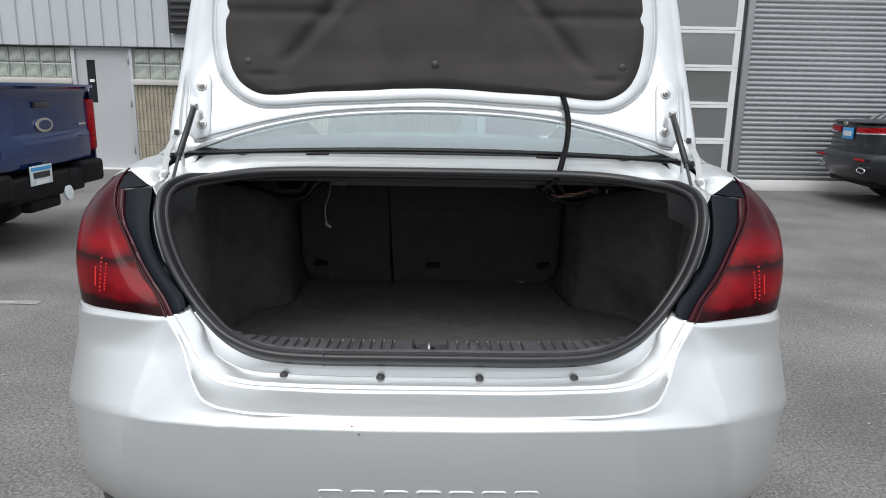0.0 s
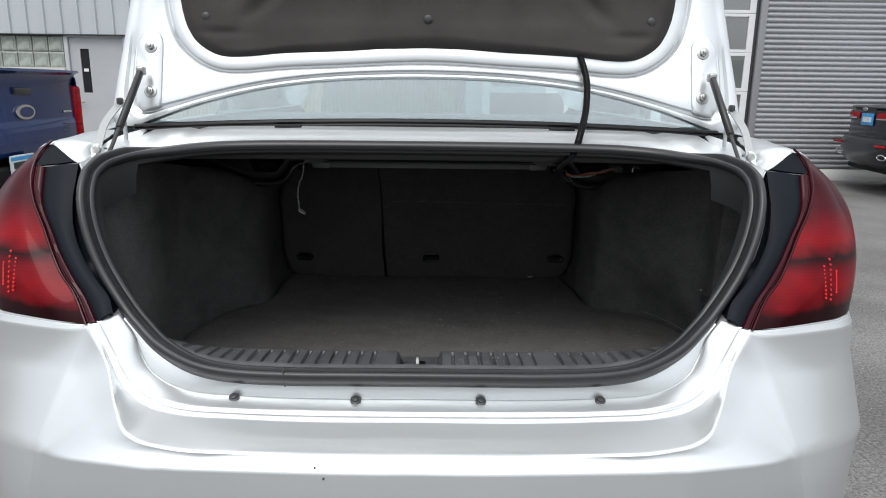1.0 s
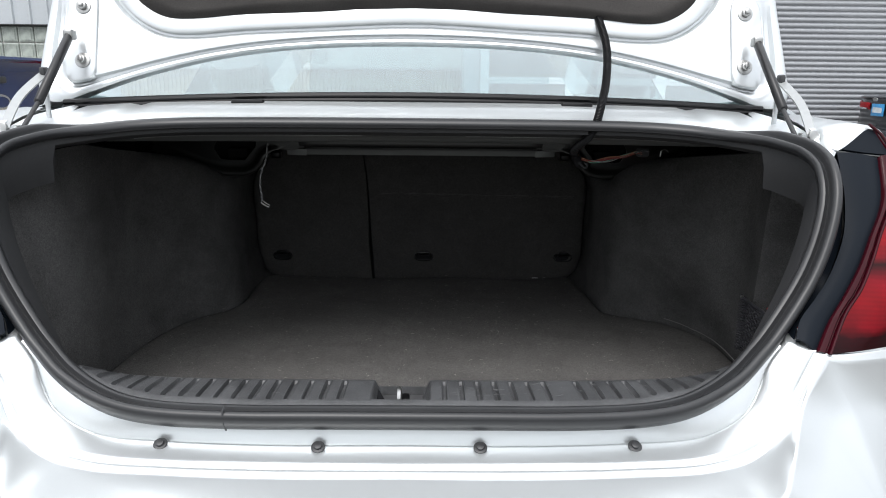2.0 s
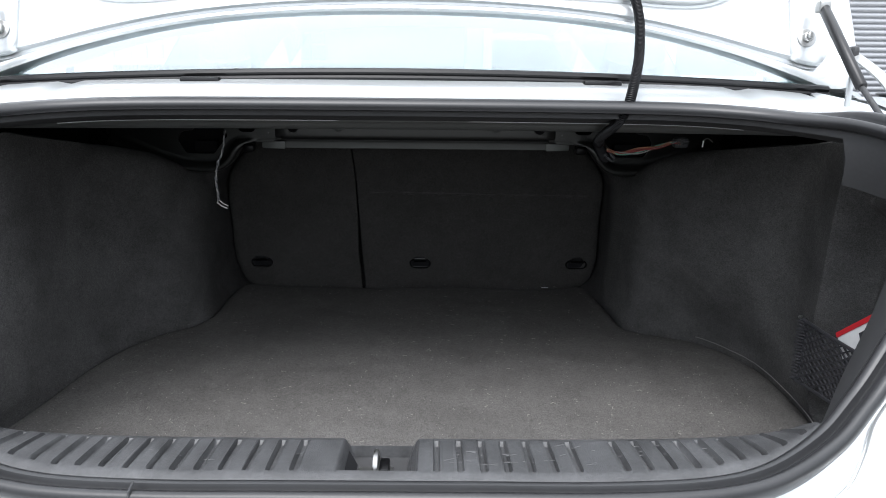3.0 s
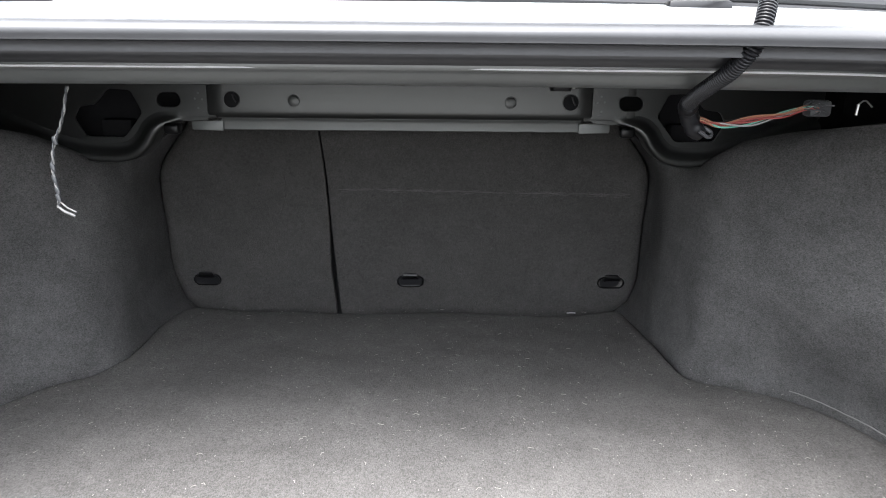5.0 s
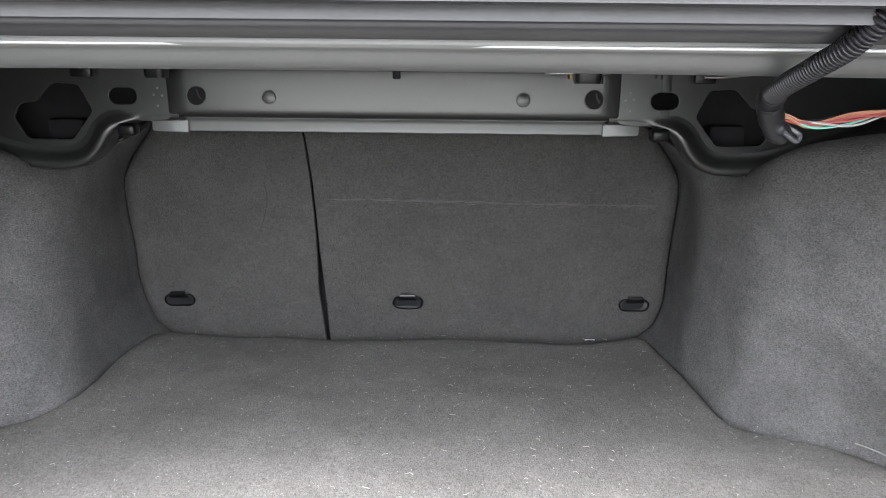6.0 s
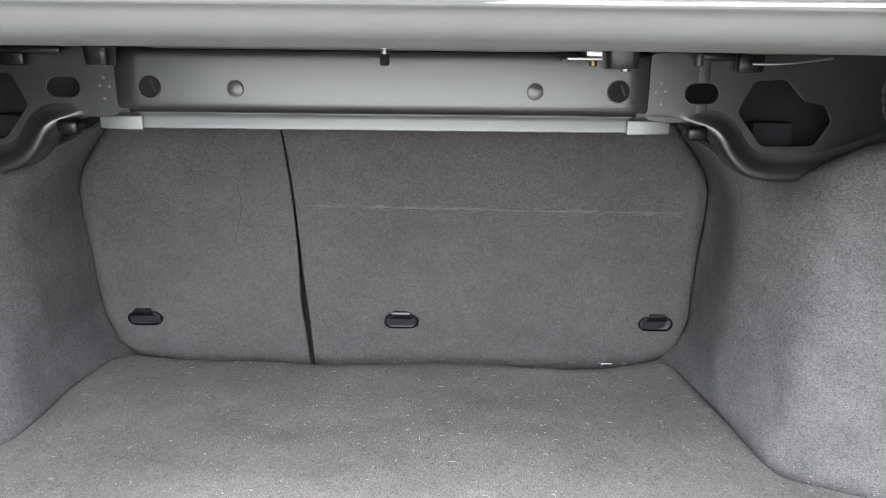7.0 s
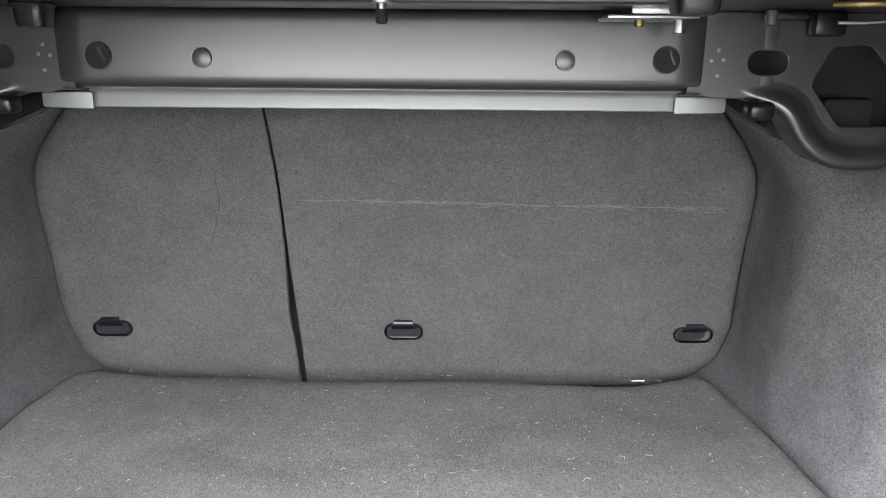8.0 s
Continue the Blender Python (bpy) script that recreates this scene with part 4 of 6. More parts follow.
first = next(k for k, p in enumerate(RIM3) if p[1] > 1.400)
last = max(k for k, p in enumerate(RIM3) if p[1] > 1.400)
gut_rows = [rim(d, up)[first:last + 1] for d, up in ((-.012, -.022), (-.006, -.016), (.004, -.012), (.014, -.010))]
part("rain_gutter", sheet(gut_rows, 0.0015, facing=(0, -.6, .8)), SILVER, car, "silver rain gutter round the opening")
# body edge between the bumper's shelf and the seal
inner = np.array(rim(.012, -.0105))
sill_rows = []
for p in [np.array((-q[0], q[1], q[2])) for q in lip1[146:0:-1]] + [q for q in lip1[:147]]:
    near = inner[np.argsort(((inner - p) ** 2).sum(1))[:5]].mean(0)
    away = p - near
    sill_rows.append([tuple(near + away * g + np.array((0, -.3, .95)) * h) for g, h in ((1.22, -.010), (1.10, -.0045), (.98, -.0020), (.75, .0016), (.45, .0030), (.2, .0022), (0, 0))])
part("sill_panel", sheet(sill_rows, 0.002, facing=(0, -.5, .8)), SILVER, car, "silver body edge below the seal")
inn = []
for d, up in ((.015, -.010), (.017, -.020), (.017, -.045), (.010, -.080)):
    shallow = rim(d, max(up, -.022))
    inn.append([q if p[1] > 1.66 else r for p, q, r in zip(RIM3, shallow, rim(d, up))])
part("opening_flange", sheet(inn, 0.0015, close_u=True, facing=(0, .3, 1)), DARKIN, car, "dark inner flange of the opening")
upper = [k for k, p in enumerate(RIM3) if p[1] > 1.62]
lobe = [[row[k] for k in upper] for row in (rim(-.028 - .023 * math.cos(radians(a)), -.0243 + .0125 * math.sin(radians(a))) for a in range(-60, 226, 15))]
part("lower_lobe", sheet(lobe, 0.0012, facing="out"), RUBBER, seal, "hollow lower lobe of the seal")
edge_in = [k for k in upper if abs(RIM3[k][0]) < .47]
part("pinch_edge", tube([rim(-.046, -.0392)[k] for k in edge_in], .0011, 6), WHITEMETAL, car, "bare white pinch weld edge")
for s in (1, -1):
    rows = []
    for (x, y, z), (gx, gy) in zip(crom(mirror(DARK_IN, s), 4), crom([(s * a, b) for a, b in ((.470, 1.408), (.500, 1.428), (.524, 1.443), (.547, 1.458), (.566, 1.473), (.580, 1.488), (.589, 1.505), (.594, 1.528))], 4)):
        o = on_plane(gx, gy, -.010)
        rows.append([(x + s * .004, y + .012, z - .010), tuple((np.array((x, y, z)) * .45 + np.array(o) * .55) + np.array((s * .004, .010, -.006))), o])
    part("inner_flange", sheet(rows, 0.002, facing=(0, -.6, .8)), TRIM, car)

# deck between seal and window
deck = []
for f in np.linspace(0, 1, 7):
    row = []
    for x in np.linspace(-.60, .60, 61):
        a = abs(x) / .70
        y0 = float(np.interp(abs(x), [0, .2, .37, .43, .487, .536, .568, .589, .60], [1.782, 1.780, 1.769, 1.755, 1.727, 1.682, 1.642, 1.602, 1.59]))
        z0 = lip_z(y0) - .008
        y1, z1 = 1.905, 1.146 - .03 * a ** 3
        groove = -.004 if .485 < abs(x) < .505 else 0
        row.append((x, y0 + (y1 - y0) * f, z0 + (z1 - z0) * f ** .7 + groove))
    deck.append(row)
part("deck_panel", sheet(deck, 0.003, facing=(0, -.2, 1)), SILVER, car, "silver deck strip below the rear window")
for a, b in ((-.332, -.273), (.267, .324)):
    part("bump_stop", box(a, b, 1.856, 1.874, 1.126, 1.139, 0.004), HANDLE, car, "black rubber bump stop")
for s in (1, -1):
    for y, z, r in ((1.72, 1.100, .006),):
        part("bolt", disc(r, .008, Matrix.Translation((s * .640, y, z - .006)), 10, .001), STEEL, car)

# --- under the deck ---
und = [(1.8385, 1.086), (1.839, 1.0775), (1.846, 1.0745), (1.858, 1.067), (1.872, 1.0635), (1.90, 1.0635), (1.97, 1.0650), (2.003, 1.0655), (2.010, 1.068), (2.012, 1.080)]
part("deck_inner_panel", sheet([[(x, y, z - .004 * (x / .6) ** 2) for y, z in crom(und, 4)] for x in np.linspace(-.66, .66, 23)], 0.002, facing=(0, -.3, -1)), PALEPRIMER, car, "pale grey primed panel below the deck")
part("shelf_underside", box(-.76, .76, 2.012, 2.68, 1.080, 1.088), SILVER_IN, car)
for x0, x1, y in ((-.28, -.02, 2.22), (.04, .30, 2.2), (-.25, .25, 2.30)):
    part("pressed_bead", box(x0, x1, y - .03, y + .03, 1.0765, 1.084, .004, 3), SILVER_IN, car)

cm = [(2.366, 1.0795), (2.361, 1.074), (2.360, 1.060), (2.3605, 1.020), (2.362, 1.011), (2.368, 1.0055), (2.378, 1.004), (2.392, 1.0045), (2.398, 1.001), (2.400, .992), (2.401, .9835)]
cross_rows = []
for x in np.concatenate([[-.3136, -.3126], np.linspace(-.311, .311, 25), [.3126, .3136]]):
    back = .004 if abs(x) > .313 else (.001 if abs(x) > .312 else 0)
    cross_rows.append([(x * (1 - .010 * max(0, (1.012 - z) / .008) if z > .998 else 1) , y + back, z) for y, z in crom(cm[:8], 4)])
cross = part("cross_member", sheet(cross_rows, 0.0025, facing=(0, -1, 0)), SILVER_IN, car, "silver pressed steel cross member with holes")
for x in (-.272, .277):
    part("hole_rim", tube([(x + .0126 * math.cos(a), 2.3597, 1.034 + .0126 * math.sin(a)) for a in np.linspace(0, 2 * math.pi, 25)[:-1]], .0009, 6, True), SILVER_IN, cross)
    # flat near-black disc: the hole's shade put into colour, nothing is cut
    part("hole", disc(.0124, .003, frontal(2.3595) @ Matrix.Translation((x, 1.034, 0)), 24), VOID, cross, "near-black disc for a shaded round hole")
    part("clip", tube([(x + .002, 2.3578, 1.043), (x + .004, 2.3572, 1.036), (x + .0075, 2.3578, 1.030)], .0016, 6), DARKIN, cross)
for x in (-.172, .180):
    plug = disc(.0088, .0014, frontal(2.3597) @ Matrix.Translation((x, 1.033, 0)), 28, .0003)
    tube([(x + .0094 * math.cos(q), 2.3594, 1.033 + .0094 * math.sin(q)) for q in np.linspace(0, 2 * math.pi, 29)[:-1]], .0007, 6, True, plug)
    part("plug", plug, SILVER_IN, cross, "round pressed plug")
flange_rows = []
for x in np.linspace(-.303, .306, 62):
    low = .9835 + .0006 * noise.noise(Vector((x * 40, 0, 2))) - (.0012 if (x * 9.1) % 1 < .04 else 0)
    flange_rows.append([(x, y, z) for y, z in ((2.379, 1.0035), (2.390, 1.0030), (2.3955, 1.0000), (2.397, .996), (2.3975, low + .001), (2.3985, low), (2.400, low + .001))])
part("flange", sheet(flange_rows, 0.0015, facing=(0, -1, 0)), PALEPRIMER, cross, "pale folded lower flange")
HEX = [(.420, 1.012), (.437, 1.048), (.473, 1.050), (.497, 1.024), (.522, 1.021), (.532, 1.002), (.515, .973), (.452, .972)]
RIM = [(.306, 1.079), (.306, 1.001), (.345, .998), (.378, 1.001), (.400, .992), (.417, .968), (.435, .950), (.462, .942), (.52, .944), (.552, .957), (.59, .97), (.69, 1.01), (.69, 1.079)]


for s in (1, -1):
    flip = Matrix.Diagonal((s, 1, 1, 1))
    slot = [(.376 + (.008 if math.cos(a) > 0 else -.008) + .0115 * math.cos(a), 1.033 + .0115 * math.sin(a)) for a in (2 * math.pi * (i + .5) / 24 for i in range(24))]
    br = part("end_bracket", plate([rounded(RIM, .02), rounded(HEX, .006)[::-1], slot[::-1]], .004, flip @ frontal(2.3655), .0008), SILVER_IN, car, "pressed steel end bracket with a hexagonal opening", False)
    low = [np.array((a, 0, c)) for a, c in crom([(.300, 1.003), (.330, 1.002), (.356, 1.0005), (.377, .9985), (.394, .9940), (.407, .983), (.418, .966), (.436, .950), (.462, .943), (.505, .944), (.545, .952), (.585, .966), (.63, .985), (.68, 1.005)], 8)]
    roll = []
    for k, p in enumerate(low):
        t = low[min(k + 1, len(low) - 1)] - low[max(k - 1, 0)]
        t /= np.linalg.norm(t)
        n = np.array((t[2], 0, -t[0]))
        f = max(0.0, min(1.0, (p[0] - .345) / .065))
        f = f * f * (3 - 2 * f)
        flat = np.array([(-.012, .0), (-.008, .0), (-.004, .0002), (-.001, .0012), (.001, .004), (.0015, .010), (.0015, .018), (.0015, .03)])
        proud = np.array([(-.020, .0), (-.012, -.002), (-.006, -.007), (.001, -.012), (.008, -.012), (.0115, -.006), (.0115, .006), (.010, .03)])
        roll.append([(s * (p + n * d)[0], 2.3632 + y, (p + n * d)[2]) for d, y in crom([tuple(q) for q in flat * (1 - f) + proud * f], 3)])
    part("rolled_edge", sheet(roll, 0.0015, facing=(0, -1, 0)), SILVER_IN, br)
    part("plug", box(*sorted((s * .408, s * .438)), 2.345, 2.362, 1.057, 1.079, .004), HANDLE, br, "black plastic plug")
    part("rubber_bumper", box(*sorted((s * .358, s * .384)), 2.350, 2.372, .978, .9965, .006, 3), HANDLE, br, "black rubber bumper")
    tab = rounded([(s * .298, .9815), (s * .298, .9990), (s * .350, .9985), (s * .350, .9835)], .003)
    part("tab", plate([tab], .0025, frontal(2.392), .0006), PALEPRIMER, br, "folded sheet tab")
    for px, pz in ((.327, 1.044), (.321, 1.034), (.3325, 1.035), (.328, 1.020)):
        part("spot_weld", disc(.0018, .0012, flip @ frontal(2.3632) @ Matrix.Translation((px, pz, 0)), 8), PALEPRIMER, br)
    if s > 0:
        for z0, z1 in ((.9995, 1.0205), (1.0455, 1.075)):
            # thin darker grey strip on the bracket's face, in line with the slot
            part("dark_stripe", plate([rounded([(.370, z0), (.383, z0), (.383, z1), (.370, z1)], .002)], .0008, frontal(2.3632), .0002), DARKSTRIPE, br, "dark stripe on the bracket")
    # near-black panel added behind the hexagon, the hollow's shade in its colour
    part("wheelhouse", box(*sorted((s * .445, s * .76)), 2.43, 2.445, .955, 1.08), VOID, car, "near-black panel for the shaded wheelhouse behind the bracket")
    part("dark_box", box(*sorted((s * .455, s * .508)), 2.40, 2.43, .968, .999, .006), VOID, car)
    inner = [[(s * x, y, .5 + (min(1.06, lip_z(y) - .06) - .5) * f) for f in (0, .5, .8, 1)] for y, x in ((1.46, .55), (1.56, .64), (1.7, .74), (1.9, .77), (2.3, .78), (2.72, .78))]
    # near-black puts the side cavity's shade into the panel's colour
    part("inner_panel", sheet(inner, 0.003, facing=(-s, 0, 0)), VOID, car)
part("bulkhead", box(-.78, .78, 2.70, 2.72, .45, 1.11), DARKIN, car)
# hardware hanging below the shelf
peg = part("peg", merge(disc(.0042, .010, Matrix.Translation((.012, 2.266, 1.071)), 12, .001), disc(.010, .004, Matrix.Translation((.012, 2.266, 1.077)), 16, .001)), STEEL, car, "black tipped steel peg")
part("tip", disc(.0050, .012, Matrix.Translation((.012, 2.266, 1.0650)), 12, .002), VOID, peg)
lat = box(.205, .285, 2.30, 2.345, 1.0675, 1.071, .0015)
box(.225, .28, 2.30, 2.34, 1.071, 1.0795, .003, 2, lat)
latch = part("seat_latch", lat, STEEL, car, "seat latch hardware")
part("latch_bush", disc(.0045, .007, Matrix.Translation((.236, 2.315, 1.0650)), 12, .001), BRASS, latch, "yellow zinc bush")
part("latch_bolt", disc(.006, .012, Matrix.Translation((.273, 2.318, 1.062)), 6, .001), STEEL, latch)


def cup_plug(x, y, z, w, h, parent, label):
    """A tapered black cup with a lip, hanging from z down."""
    prof = ((1.14, 0), (1.16, -.002), (1.02, -.004), (.98, -h * .4), (.92, -h * .85), (.84, -h), (.3, -h), (.02, -h))
    oct_ = rounded([(-w / 2, -w / 2), (w / 2, -w / 2), (w / 2, w / 2), (-w / 2, w / 2)], w * .28)
    return part("rubber_stop", sheet([[(x + a * f, y + b * f, z + d) for a, b in oct_] for f, d in prof], close_u=True, facing="out"), HANDLE, parent, label)


cup_plug(.2194, 2.122, 1.0798, .029, .024, car, "black rubber stop")
cup_plug(-.312, 2.330, 1.0798, .029, .022, car, "black rubber stop")
part("shelf_pin", disc(.0048, .013, Matrix.Translation((.346, 2.300, 1.069)), 12, .001), PLASTIC, car, "short steel pin")
# bronze highlight of a dark bar, built as a short yellow rod
part("bar_highlight", tube(crom([(.382, 2.268, 1.0775), (.396, 2.254, 1.0765), (.412, 2.250, 1.0765), (.430, 2.254, 1.0765), (.446, 2.268, 1.0775)], 5), .0032, 10), BRASS, car, "bronze highlight of a dark bar below the shelf, built as a rod")
# bright streak below the shelf, built as a thin steel rod
part("bright_streak", tube(crom([(.405, 2.302, 1.0655), (.430, 2.300, 1.0658), (.455, 2.300, 1.0680), (.490, 2.302, 1.0720)], 5), .0016, 8), STEEL, car, "bright streak below the shelf, built as a thin rod")
for x0, x1 in ((-.46, -.36), (.36, .40)):
    part("shelf_clip", box(x0, x1, 2.335, 2.35, 1.070, 1.0785, .003), HANDLE, car)

# --- trunk carpet ---
PLAN = [(2.70, .448), (2.61, .453), (2.50, .463), (2.41, .468), (2.345, .471), (2.29, .480), (2.257, .520), (2.228, .575), (2.195, .620), (2.14, .653), (2.06, .680), (1.95, .682), (1.85, .674), (1.75, .650), (1.6, .608), (1.50, .574), (1.46, .542)]
PLAN_L = [(2.70, .455), (2.61, .466), (2.55, .476), (2.45, .479), (2.37, .475), (2.305, .479), (2.265, .503), (2.224, .550), (2.17, .583), (2.10, .604), (2.0, .617), (1.90, .622), (1.80, .630), (1.7, .628), (1.6, .608), (1.50, .574), (1.46, .542)]


def trim_top(y):
    under = lip_z(y - .045 * max(0.0, min(1.0, (1.66 - y) / .08))) - .044
    return min(under, float(np.interp(y, [1.46, 1.9, 2.14, 2.22, 2.29, 2.36, 2.42, 2.50, 2.6, 2.7], [1.06, 1.05, 1.012, 1.0, .980, .947, .936, .95, .99, 1.0])))


def floor_z(x, y):
    return .602 + .004 * noise.noise(Vector((x * 5, y * 5, 0))) 


frows = []
edge_r, edge_l = np.array(crom(PLAN[::-1], 8)), np.array(crom(PLAN_L[::-1], 8))


def mat_end(x):
    """The floor carpet's front edge: two soft ears run up beside the seat."""
    y = float(np.interp(x, [-.480, -.466, -.434, -.40, -.348, -.134, .17, .331, .387, .427, .457, .47], [2.540, 2.580, 2.594, 2.586, 2.577, 2.570, 2.570, 2.562, 2.583, 2.599, 2.565, 2.54]))
    return y + .004 * noise.noise(Vector((x * 16, 3, 1)))


for v in np.linspace(0, 1, 96):
    yb = 1.462 + (2.575 - 1.462) * v
    wr, wl = np.interp(yb, edge_r[:, 0], edge_r[:, 1]) - .006, np.interp(yb, edge_l[:, 0], edge_l[:, 1]) - .006
    row = []
    for u in np.linspace(0, 1, 91):
        x = -wl + (wl + wr) * u
        y = 1.462 + (mat_end(x) - 1.462) * v
        row.append((x, y, floor_z(x, y) + .002 * noise.noise(Vector((x * 18, y * 18, 5))) - .004 * max(0, (v - .985) / .015) ** 2))
    a, b = row[0], row[-1]
    frows.append([(a[0], a[1], a[2] - .03), (a[0] + .002, a[1], a[2] - .005)] + row[1:-1] + [(b[0] - .002, b[1], b[2] - .005), (b[0], b[1], b[2] - .03)])
frows.append([(p[0], p[1] + .004, p[2] - .010) for p in frows[-1]])
frows.append([(p[0], p[1] + .004, p[2] - .05) for p in frows[-2]])
part("trunk_floor_mat", sheet(frows, 0.004, facing=(0, 0, 1)), FLOORMAT, car, "charcoal carpet floor with lint and dust")

seam = [(x - .007, y, floor_z(x, y) + .0045 + .0008 * noise.noise(Vector((y * 60, 0, 1)))) for y, x in ((y, float(np.interp(y, edge_r[:, 0], edge_r[:, 1]))) for y in np.linspace(1.62, 2.20, 120))]
part("floor_seam", tube(seam, .0010, 6), mat("pale_worn_seam", (.19, .185, .18), .9), car, "pale worn seam along the floor carpet's edge")


EDGE_Z = [.530, .570, .597, .652, .695, .753, .850, .880, .912, .970, 1.03]
EDGE_L = [.452, .4575, .489, .503, .507, .504, .505, .5015, .487, .4405, .398]
EDGE_R = [.442, .4457, .479, .493, .493, .489, .4905, .4905, .478, .4305, .388]


def wall_x(y, xb, z, s):
    """How far out the side trim stands at height z: the wheel arch bend softens upwards, the top rolls outwards."""
    table = edge_r if s > 0 else edge_l
    ahead, behind = (.23, .03) if s > 0 else (.11, .11)
    soft = float(np.mean(np.interp(np.linspace(y - behind, y + ahead, 13), table[:, 0], table[:, 1])))
    xb = xb + (soft - xb) * (.9 if s > 0 else .75) * max(0.0, min(1.0, (z - .61) / .16)) * max(0.0, min(1.0, (y - 1.95) / .1))
    roll = max(0.0, (z - trim_top(y) + .075) / .075)
    xb = xb + .040 * (1 - math.sqrt(max(0.0, 1 - roll * roll))) * max(0.0, min(1.0, (y - 2.1) / .1, (2.52 - y) / .08))
    f = (z - .60) / .42
    near = max(0.0, min(1.0, (y - 2.30) / .15))
    seat_end = float(np.interp(z, EDGE_Z, EDGE_R if s > 0 else EDGE_L))
    arch = xb + np.interp(f, [-.2, 0, .1, .4, .8, 1.1], [0, 0, .006, .012, .0, -.02])
    back = max(0.0, min(1.0, (2.16 - y) / .5))
    back = back * back * (3 - 2 * back)
    rear = xb + np.interp(f, [-.2, 0, .08, .4, .8, 1.1], [0, 0, -.020, -.036, -.026, -.012]) * back * max(0.0, min(1.0, (y - 1.56) / .22)) + np.interp(f, [-.2, 0, .1, .5, 1.1], [0, 0, .012, .02, .02]) * (1 - back) + .016 * max(0.0, min(1.0, (1.62 - y) / .08)) * max(0.0, min(1.0, (z - .62) / .05))
    reach = 2.630 - (z - .60) * .20
    seat_mix = max(0.0, min(1.0, (y - reach + .16) / .16))
    return rear * (1 - near) + (arch * (1 - seat_mix) + seat_end * seat_mix) * near


for s in (1, -1):
    rows, plan = [], PLAN if s > 0 else PLAN_L
    for y, xb in crom(plan, 10):
        k = max(0.0, min(1.0, (1.848 - y) / .02, (y - 1.50) / .04)) if s > 0 else 0.0
        rows.append([(s * (wall_x(y, xb, z, s) + k * np.interp(z, [.60, .62, .935, .962], [0, .08, .085, .05])), y, z + .003 * noise.noise(Vector((y * 9, z * 9, s)))) for z in np.linspace(.555, trim_top(y), 40)])
    trim = part("side_trim", sheet(rows, 0.006, facing=(-s, -.2, 0)), SIDECARPET, car, "charcoal carpet side trim with a recessed pocket" if s > 0 else "charcoal carpet side trim moulded over the wheel arch")
    top = [[(s * (wall_x(y, xb, trim_top(y), s) + d * g), y, trim_top(y) + .010 * math.sin(d * 25) - d * .1) for d in (0, .012, .03, .07, .12, .2)] for y, xb, g in ((a, b, float(np.interp(a, [1.5, 1.85, 2.0, 2.2], [.06, .2, .45, 1]))) for a, b in crom(plan, 6) if a > 1.9)]
    part("trim_ledge", sheet(top, 0.004, facing=(0, 0, 1)), SIDECARPET, trim)

# --- seat backs ---
SEAT_L = [(-.1555, .545), (-.1575, .600), (-.1600, .640), (-.1630, .665), (-.1635, .690), (-.1615, .730), (-.1605, .780), (-.1635, .878), (-.1710, .970), (-.175, 1.03), (-.30, 1.04), (-.395, 1.03), (-.4375, .970), (-.484, .912), (-.4985, .880), (-.502, .840), (-.501, .753), (-.504, .695), (-.501, .655), (-.488, .600), (-.455, .568), (-.40, .552), (-.30, .546)]
SEAT_R = [(-.147, .545), (-.1485, .600), (-.1505, .640), (-.1515, .660), (-.1530, .690), (-.1545, .730), (-.1562, .780), (-.1600, .878), (-.1682, .970), (-.1725, 1.03), (.0, 1.04), (.385, 1.03), (.4273, .972), (.455, .939), (.4795, .903), (.4875, .870), (.487, .785), (.4885, .720), (.4905, .655), (.478, .604), (.443, .570), (.39, .554), (.15, .546)]


def seat_y(z):
    return 2.640 - (z - .60) * .20


def seat_face(x, z):
    return seat_y(z) + .0035 * noise.noise(Vector((x * 7, z * 7, 2)))


def seat_panel(outline, label):
    bm = bmesh.new()
    o = [np.array(p) for p in even(rounded(outline, .010, 3), 260)]
    o = [p + np.array((.0009 * noise.noise(Vector((p[1] * 130, 4, p[0] * 2))), 0)) if -.20 < p[0] < -.12 else p for p in o]
    c = sum(o) / len(o)
    k, rings = len(o), []
    inward, soft = [], []
    for q in range(k):
        t = o[(q + 1) % k] - o[q - 1]
        nrm = np.array((-t[1], t[0])) / np.linalg.norm(t)
        inward.append(nrm if nrm @ (c - o[q]) > 0 else -nrm)
        soft.append(.12 if -.20 < o[q][0] < -.12 else 1.0)
    for d, dy in ((0, .07), (0, .024), (.0015, .013), (.005, .0065), (.011, .0025), (.020, .0005), (.032, 0)):
        rings.append([bm.verts.new((p[0], seat_y(p[1]) + dy * w + .0035 * noise.noise(Vector((p[0] * 7, p[1] * 7, 2))), p[1])) for p, w in ((o[q] + inward[q] * d * soft[q], soft[q]) for q in range(k))])
    last = [o[q] + inward[q] * .032 * soft[q] for q in range(k)]
    for f in (.95, .89, .83, .77, .71, .64, .57, .50, .43, .36, .29, .22, .15, .08):
        rings.append([bm.verts.new((p[0], seat_y(p[1]) + .0035 * noise.noise(Vector((p[0] * 7, p[1] * 7, 2))), p[1])) for p in (c + (q - c) * f for q in last)])
    for A, B in zip(rings, rings[1:]):
        for j in range(len(A)):
            bm.faces.new((A[j], A[(j + 1) % len(A)], B[(j + 1) % len(A)], B[j]))
    bm.faces.new(rings[-1])
    bmesh.ops.recalc_face_normals(bm, faces=bm.faces)
    return part("seat_back", bm, CARPET, car, label)


seat_small = seat_panel(SEAT_L, "narrow charcoal carpeted folding seat back")
seat_wide = seat_panel(SEAT_R, "wide charcoal carpeted folding seat back with pale scuff lines")


